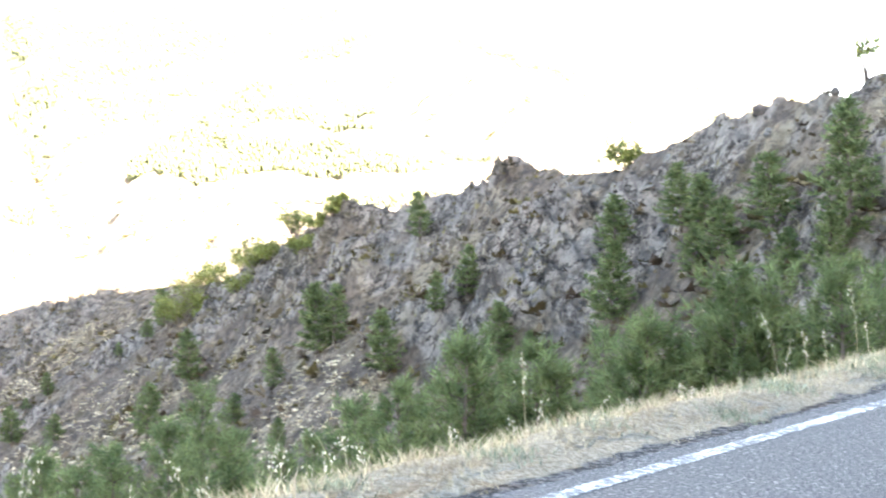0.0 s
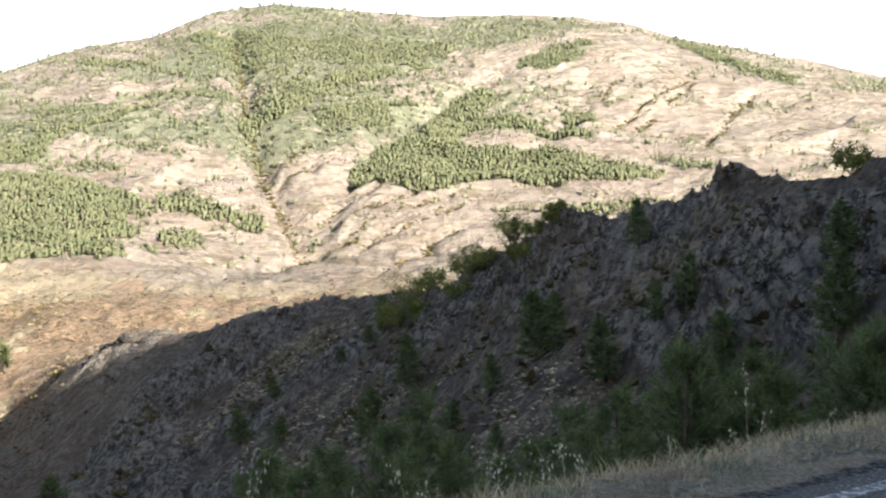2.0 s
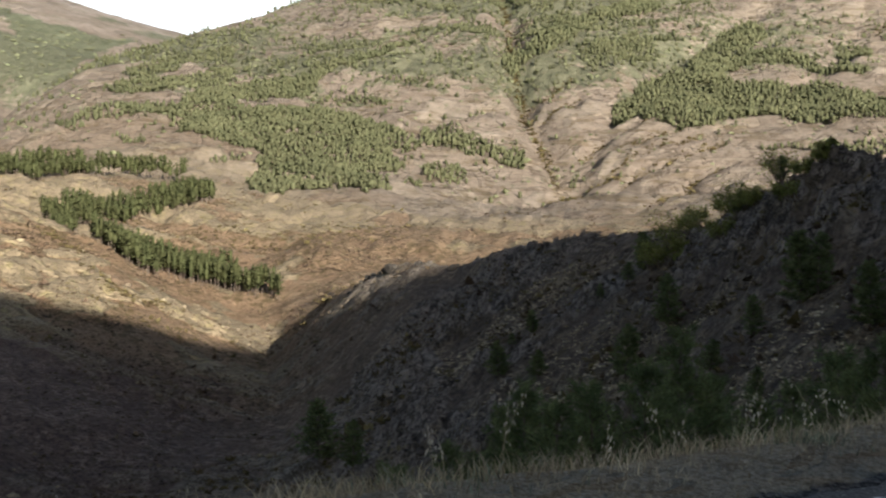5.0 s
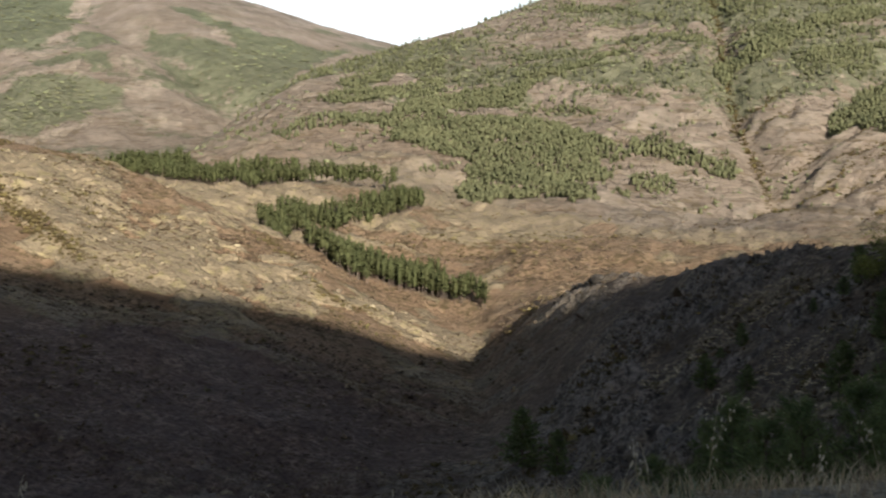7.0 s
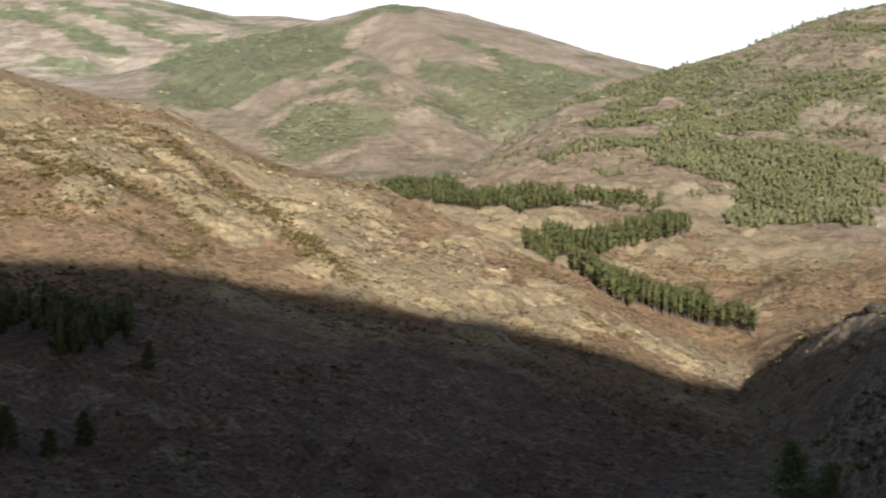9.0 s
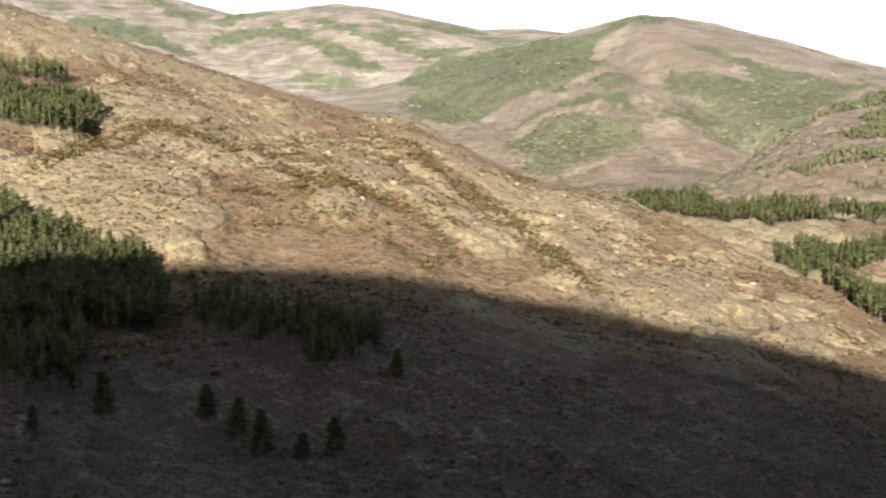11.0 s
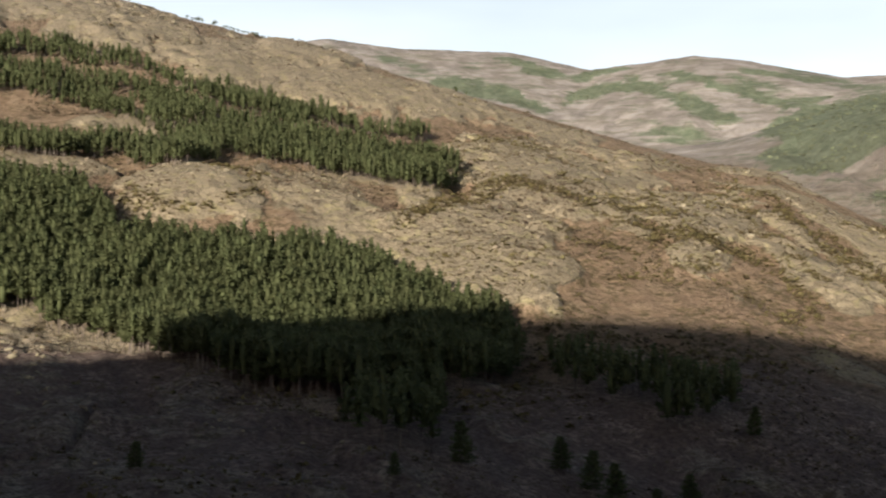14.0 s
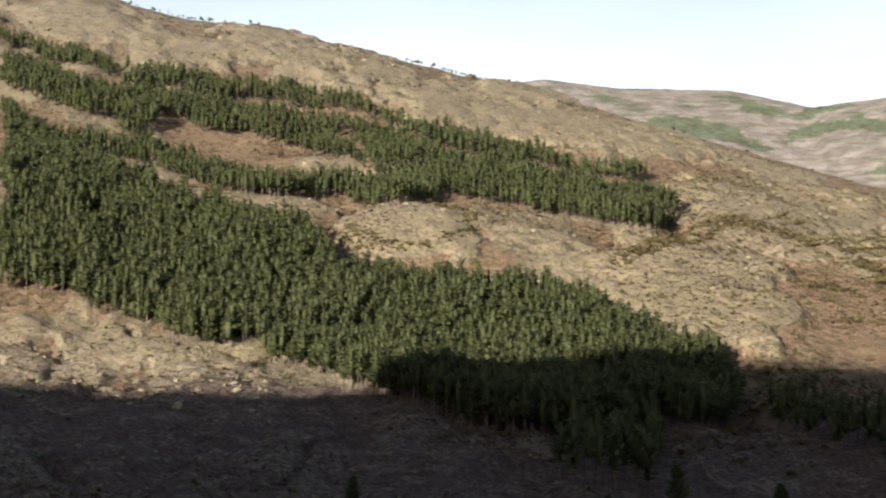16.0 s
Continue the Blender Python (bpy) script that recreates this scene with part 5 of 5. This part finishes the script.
def set_boulders():
    rng = np.random.RandomState(37)
    dark = [boulder_mesh(140 + k, ROCK_DARK) for k in range(3)]
    grey = [boulder_mesh(100 + k, ROCK_GREY) for k in range(5)]
    tan = [boulder_mesh(120 + k, ROCK_TAN) for k in range(5)]
    spots = []
    for az in rng.uniform(-24.5, 4, 85):
        r = float(crest_lines(np.array([az]))[0][4][0]) * rng.uniform(0.93, 1.0)
        spots.append((az, r, math.exp(rng.normal(-1.15, 0.4)), grey, "jagged grey schist boulder on the spur's crest"))
    for az, size in ((13.2, 1.2), (14.6, 1.1), (15.6, 1.7), (15.75, 2.1), (15.95, 1.7), (16.2, 1.2), (16.45, 1.2), (16.7, 1.4), (16.9, 1.1), (17.15, 1.3), (17.4, 1.1)):
        r = float(crest_lines(np.array([az]))[0][4][0]) * rng.uniform(0.985, 1.0)
        spots.append((az, r, size, dark, "dark crusted rock jutting from the end of the spur"))
    for _ in range(70):
        spots.append((rng.uniform(73, 84), rng.uniform(285, 350), math.exp(rng.normal(-0.45, 0.45)), tan, "pale angular boulder below the pine plantation"))
    for az, r, size, kinds, label in spots:
        x, y = -r * math.sin(radians(az)), r * math.cos(radians(az))
        ob = new("boulder", kinds[rng.randint(len(kinds))])
        z = float(height(np.array([x]), np.array([y]))[0])
        ob.matrix_basis = pose(x, y, z + (0.35 if kinds is dark else 0.05) * size, rng.uniform(-25, 25), rng.uniform(-25, 25), rng.uniform(0, 360)) @ Matrix.Diagonal((size * rng.uniform(0.8, 1.5), size * 0.8, size * rng.uniform(0.45, 0.8), 1))
        tagged(ob, label, "rock", "boulders")


plant_bushes()
crest_pines()
set_boulders()
# ---- scrub and loose rock ----
def tufts(rng, x, y, size, squash=0.75, shoots=9):
    """Ragged little bushes as arrays: shoots fanning out from the root."""
    n = len(x)
    z = height(x, y)
    a, up = rng.uniform(0, 6.283, (n, shoots)), rng.uniform(0.1, 1.0, (n, shoots))
    d = np.stack([np.cos(a) * (1.1 - 0.75 * up), np.sin(a) * (1.1 - 0.75 * up), squash * (0.25 + 0.85 * up)], -1) * (size[:, None] * rng.uniform(0.7, 1.2, (n, shoots)))[..., None]
    w = np.stack([-np.sin(a), np.cos(a), 0 * a], -1) * (size[:, None] * rng.uniform(0.22, 0.40, (n, shoots)))[..., None]
    o = np.stack([x, y, z - 0.05], -1)[:, None] + d * 0.15
    co = np.stack([o + d * 0.35 - w, o + d * 0.35 + w, o + d], 2).reshape(-1, 3)
    return co, np.arange(len(co)).reshape(-1, 3), np.repeat(rng.rand(n), shoots * 3)


def domes(rng, x, y, size, squash=0.75, sides=7):
    """Uneven little bushes as arrays."""
    n = len(x)
    z = height(x, y)
    a = np.arange(sides) * 2 * math.pi / sides
    rings = []
    for f, up in ((1.0, -0.12), (0.92, 0.42)):
        rr = size[:, None] * f * rng.uniform(0.6, 1.25, (n, sides))
        t = a[None] + rng.uniform(0, 6.28, (n, 1))
        zz = size[:, None] * squash * (up + rng.uniform(-0.1, 0.25, (n, sides)))
        rings.append(np.stack([x[:, None] + rr * np.cos(t), y[:, None] + rr * np.sin(t), z[:, None] + zz], -1))
    tip = np.stack([x + rng.normal(0, 0.15, n) * size, y + rng.normal(0, 0.15, n) * size, z + size * squash * rng.uniform(0.75, 1.2, n)], -1)
    co = np.concatenate([rings[0], rings[1], tip[:, None]], 1).reshape(-1, 3)
    k = np.arange(sides)
    k2 = (k + 1) % sides
    tri = np.concatenate([np.stack([k, k2, k2 + sides], -1), np.stack([k, k2 + sides, k + sides], -1), np.stack([k + sides, k2 + sides, np.full(sides, 2 * sides)], -1)])
    q = (np.arange(n) * (2 * sides + 1))[:, None, None]
    return co, (q + tri[None]).reshape(-1, 3), np.repeat(rng.rand(n), 2 * sides + 1)


def in_woods(x, y):
    hit = np.zeros(len(x), bool)
    for _, _, poly in PLANTATION:
        hit |= inside(poly, x, y)
    return hit


def along(rng, way, breadth, step):
    """Spots strewn along a winding strip on the map."""
    p = np.array(way).reshape(-1, 2)
    out = []
    for a, c in zip(p, p[1:]):
        n = max(2, int(np.hypot(*(c - a)) / step * breadth))
        u = rng.rand(n, 1)
        out.append(a + (c - a) * u + rng.normal(0, breadth * 0.4, (n, 2)))
    q = np.concatenate(out)
    return q[:, 0], q[:, 1]


def grow_scrub():
    rng = np.random.RandomState(21)
    R3 = lambda x, y: crest_lines(np.degrees(np.arctan2(-x, y)))[0][4]
    # heath and broom on the slopes round the valley
    x, y = scatter(rng, 165000, -26, 86, 60, 900)
    x2, y2 = scatter(rng, 20000, -24, 20, 50, 300)
    x3, y3 = scatter(rng, 150000, 15, 86, 165, 600)
    x, y = np.concatenate([x, x2, x3]), np.concatenate([y, y2, y3])
    r, az = np.hypot(x, y), np.degrees(np.arctan2(-x, y))
    shelf = (az > 0) & (az < 38) & (r < 900)
    ok = ((r < R3(x, y) * 1.04) | shelf) & ~in_woods(x, y) & (fractal(x, y, 34, 3, 71) + rng.uniform(-0.4, 0.4, len(x)) > 0.02)
    ok &= rng.rand(len(x)) < np.clip(200 / r, 0.3, 1)
    x, y = x[ok], y[ok]
    size = np.exp(rng.normal(-0.75, 0.42, len(x))) * (0.75 + 0.75 * ramp(np.hypot(x, y), 150, 500))
    green = fractal(x, y, 60, 2, 73) + rng.uniform(-0.3, 0.3, len(x)) > 0.12
    az, r = np.degrees(np.arctan2(-x, y)), np.hypot(x, y)
    size = size * np.where((az < 18) & (r < 300), 1.8 - 0.9 * ramp(r / R3(x, y), 0.86, 0.96), 1.0)
    floor = (r < 345) & (x < -60)
    size = size * np.where(floor & green, 1.5, 1.0)
    gx, gy = [], []
    for breadth, *way in SCRUB_LINES:
        a, c = along(rng, way, breadth * 1.3, 1.5)
        gx.append(a), gy.append(c)
    for breadth, depth, *way in CLEFTS + GULLIES[:1]:
        p = np.array([(-r * math.sin(radians(a)), r * math.cos(radians(a))) for a, r in way])
        a, c = along(rng, p.ravel(), min(breadth, 5.0), 3.0)
        gx.append(a), gy.append(c)
    gx, gy = np.concatenate(gx), np.concatenate(gy)
    for name, px, py, ps, mat, label in (
            ("heath", x[~green], y[~green], size[~green], HEATH, "low brown dry heath bushes over the rocky slope"),
            ("broom", np.concatenate([x[green], gx]), np.concatenate([y[green], gy]), np.concatenate([size[green], rng.uniform(0.6, 1.5, len(gx)) * (1 + 1.2 * ramp(np.hypot(gx, gy), 700, 900))]), SHRUB,
             "low olive green broom bushes over the rocky slope")):
        co, tri, tone = tufts(rng, px, py, ps * rng.uniform(0.6, 1.2, len(ps)), 0.75, 7)
        tagged(grown(name, co, tri, mat, tone), label, "scrub", kind="stuff")
    # bleached grass between the spur's rocks
    px, py = scatter(rng, 34000, -25, 14, 50, 260)
    pr, pa = np.hypot(px, py), np.degrees(np.arctan2(-px, py))
    ok = (pr < R3(px, py)) & (rockiness(px, py, pr) < 0.6) & (fractal(px * 0.5 + py * 0.5, (px - py) / 6, 7, 3, 75) > 0.12)
    px, py = px[ok], py[ok]
    co, tri, tone = tufts(rng, px, py, rng.uniform(0.30, 0.80, len(px)), 0.45, 6)
    tagged(grown("bleached_grass", co, tri, STRAW, tone), "pale tufts of dry grass between the spur's rocks", "grass", kind="stuff")
    # green scrub on the far hills
    xs, ys = [], []
    for poly in SCRUB_FIELDS:
        a, c = fill(rng, 15, poly, -0.15)
        xs.append(a), ys.append(c)
    x, y = np.concatenate(xs), np.concatenate(ys)
    co, tri, tone = domes(rng, x, y, rng.uniform(2.0, 4.6, len(x)), 0.5, 5)
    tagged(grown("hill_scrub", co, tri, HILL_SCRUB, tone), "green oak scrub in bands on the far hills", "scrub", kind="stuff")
    x, y = scatter(rng, 11000, -24, 32, 880, 1750)
    ok = (np.hypot(x, y) < crest_lines(np.degrees(np.arctan2(-x, y)))[0][8]) & (cover(x, y, np.hypot(x, y), np.degrees(np.arctan2(-x, y))) + rng.uniform(-0.25, 0.25, len(x)) > 0.30)
    x, y = x[ok], y[ok]
    co, tri, tone = domes(rng, x, y, rng.uniform(1.0, 2.6, len(x)), 0.7, 5)
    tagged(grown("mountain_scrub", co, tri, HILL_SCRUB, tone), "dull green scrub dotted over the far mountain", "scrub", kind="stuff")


def stones(rng, x, y, size, squash):
    """Angular blocks as arrays: twelve-cornered lumps with flat faces."""
    t = (1 + 5 ** 0.5) / 2
    ico = np.array([(-1, t, 0), (1, t, 0), (-1, -t, 0), (1, -t, 0), (0, -1, t), (0, 1, t), (0, -1, -t), (0, 1, -t), (t, 0, -1), (t, 0, 1), (-t, 0, -1), (-t, 0, 1)]) / 1.9
    f = np.array([(0, 11, 5), (0, 5, 1), (0, 1, 7), (0, 7, 10), (0, 10, 11), (1, 5, 9), (5, 11, 4), (11, 10, 2), (10, 7, 6), (7, 1, 8),
                  (3, 9, 4), (3, 4, 2), (3, 2, 6), (3, 6, 8), (3, 8, 9), (4, 9, 5), (2, 4, 11), (6, 2, 10), (8, 6, 7), (9, 8, 1)])
    n = len(x)
    p = ico[None] * rng.uniform(0.6, 1.3, (n, 12, 3)) * size[:, None, None]
    p[..., 1] *= rng.uniform(0.4, 0.9, (n, 1))
    a = rng.normal(0.9, 0.5, n)
    c, s = np.cos(a)[:, None], np.sin(a)[:, None]
    px, py = p[..., 0] * c - p[..., 1] * s, p[..., 0] * s + p[..., 1] * c
    z = height(x, y)
    co = np.stack([x[:, None] + px, y[:, None] + py, z[:, None] + p[..., 2] * squash + size[:, None] * 0.12], -1).reshape(-1, 3)
    return co, ((np.arange(n) * 12)[:, None, None] + f[None]).reshape(-1, 3), np.repeat(rng.rand(n), 12)


def strew_rocks():
    rng = np.random.RandomState(23)
    x, y = scatter(rng, 60000, -26, 86, 55, 800)
    x2, y2 = scatter(rng, 9000, -24, 22, 55, 330)
    x, y = np.concatenate([x, x2]), np.concatenate([y, y2])
    r, az = np.hypot(x, y), np.degrees(np.arctan2(-x, y))
    R3 = crest_lines(az)[0][4]
    ok = (r < R3 * 1.03) & ~in_woods(x, y) & (rockiness(x, y, r) + rng.uniform(-0.5, 0.2, len(x)) > 0.62)
    ok &= rng.rand(len(x)) < np.clip(240 / r, 0.35, 1)
    x, y, r, az = x[ok], y[ok], r[ok], az[ok]
    size = np.exp(rng.normal(-1.35, 0.45, len(x))) * (0.9 + 0.7 * ramp(r, 150, 500))
    spur = (az < 18)
    for name, pick, mat, label in (("scree", spur, ROCK_GREY, "grey schist blocks and scree on the spur"), ("rubble", ~spur, ROCK_TAN, "tan lichened rock blocks on the valley slope")):
        co, tri, tone = stones(rng, x[pick], y[pick], size[pick], 0.75)
        tagged(grown(name, co, tri, mat, tone, False), label, "rocks", kind="stuff")


grow_scrub()
strew_rocks()
# ---- the grassy verge ----
def on_verge(rng, count, n0, n1, s0, s1):
    n, s = rng.uniform(n0, n1, count), rng.uniform(s0, s1, count)
    return (s - n) * 0.70711, (s + n) * 0.70711


def blades(rng, x, y, tallness, width, sway):
    """Bent grass blades as arrays, two triangles each."""
    n = len(x)
    z = height(x, y)
    a, b = rng.uniform(0, 6.283, n), rng.uniform(0, 6.283, n)
    w = np.stack([np.cos(a), np.sin(a), 0 * a], -1) * width[:, None]
    root = np.stack([x, y, z - 0.02], -1)
    bend = np.stack([np.cos(b), np.sin(b), 0 * b], -1) * (tallness * sway)[:, None]
    mid = root + bend * 0.35 + np.stack([0 * a, 0 * a, tallness * 0.6], -1)
    tip = root + bend + np.stack([0 * a, 0 * a, tallness], -1)
    co = np.stack([root - w, root + w, mid + w * 0.6, mid - w * 0.6, tip], 1).reshape(-1, 3)
    q = np.arange(n)[:, None] * 5
    return co, np.concatenate([q + [0, 1, 2], q + [0, 2, 3], q + [3, 2, 4]]), np.repeat(rng.rand(n), 5)


def grow_verge():
    rng = np.random.RandomState(51)
    x, y = on_verge(rng, 34000, 4.75, 6.9, 1.5, 22)
    x2, y2 = on_verge(rng, 7000, 5.5, 6.9, -7, 3)
    x, y = np.concatenate([x, x2]), np.concatenate([y, y2])
    n = (y - x) * 0.70711
    ok = fractal(x, y, 0.8, 3, 95) + rng.uniform(-0.4, 0.4, len(x)) + 0.8 * ramp(n, 4.78, 5.15) > 0.12
    x, y, n = x[ok], y[ok], n[ok]
    h = rng.uniform(0.03, 0.12, len(x)) * (0.6 + 0.9 * ramp(n, 4.9, 5.8))
    co, tri, tone = blades(rng, x, y, h, rng.uniform(0.002, 0.005, len(x)), rng.uniform(0.3, 1.1, len(x)))
    tagged(grown("dry_grass", co, tri, STRAW, tone), "bleached dry grass along the road's verge", "grass", kind="stuff")
    # grey-green weeds in low cushions
    spots = [(4.95, 9.6), (5.3, 10.9), (5.1, 12.6), (5.5, 13.4), (5.2, 7.0), (5.4, 15.0), (5.0, 14.2), (5.3, 8.2), (5.6, 11.8), (5.5, 3.4), (5.45, 2.0), (5.6, 17.0), (5.35, 5.6)]
    for k, (n0, s0) in enumerate(spots):
        m = rng.randint(90, 220)
        size = rng.uniform(0.10, 0.26) * (1.6 if s0 > 10.5 else 1.0)
        m = int(m * (2.2 if s0 > 10.5 else 1.0))
        px, py = rng.normal(0, size, m), rng.normal(0, size * 0.8, m)
        cx, cy = (s0 - n0) * 0.70711, (s0 + n0) * 0.70711
        co, tri, tone = blades(rng, cx + px, cy + py, rng.uniform(0.03, 0.11, m) * (0.6 + size * 2), rng.uniform(0.004, 0.009, m), rng.uniform(0.2, 1.2, m))
        base = new("weed")
        leaves = grown("leaves", co - np.array([cx, cy, 0]), tri, WEED, tone)
        leaves.parent = base
        base.location = (cx, cy, 0)
        tagged(leaves, kind="stuff")
        tagged(base, "low grey-green weed cushion in the dry verge", "weed", "weeds on the verge")
    # wild oats
    for k, (x, y, h) in enumerate(STALKS):
        h = max(0.28, min(h, 1.15))
        lean, way = rng.uniform(0.08, 0.38), rng.uniform(0, 6.283)
        d = np.array([math.cos(way), math.sin(way), 0])
        at = lambda u: np.array([0, 0, -0.05]) + d * lean * h * u * u + np.array([0, 0, (h + 0.05) * (u - 0.08 * u ** 4)])
        stem = tube([at(u) for u in (0, 0.3, 0.6, 0.85, 1.0)], [0.0026, 0.0022, 0.0018, 0.0014, 0.0008], 4)
        base = new("wild_oat")
        sheet("stem", *stem, STRAW).parent = base
        grains = []
        m = rng.randint(9, 18)
        for j in range(m):
            u = rng.uniform(0.58, 1.0)
            side = rng.normal(0, 1, 3)
            side[2] = -0.6
            p = at(u) + side * rng.uniform(0.006, 0.034)
            e = np.array([rng.normal(0, 0.25), rng.normal(0, 0.25), -1.0])
            L = rng.uniform(0.018, 0.030)
            grains.append(tube([p, p + e * L * 0.4, p + e * L], [0.001, 0.0046, 0.0006], 4))
        heads = sheet("seed_head", *join(grains), HUSK)
        heads.parent = base
        tagged(heads, kind="stuff")
        base.matrix_basis = pose(x, y, float(height(np.array([x]), np.array([y]))[0]))
        tagged(base, "tall dry wild oat stalk with pale hanging seeds", "grass stalk", "wild oats on the verge")


grow_verge()
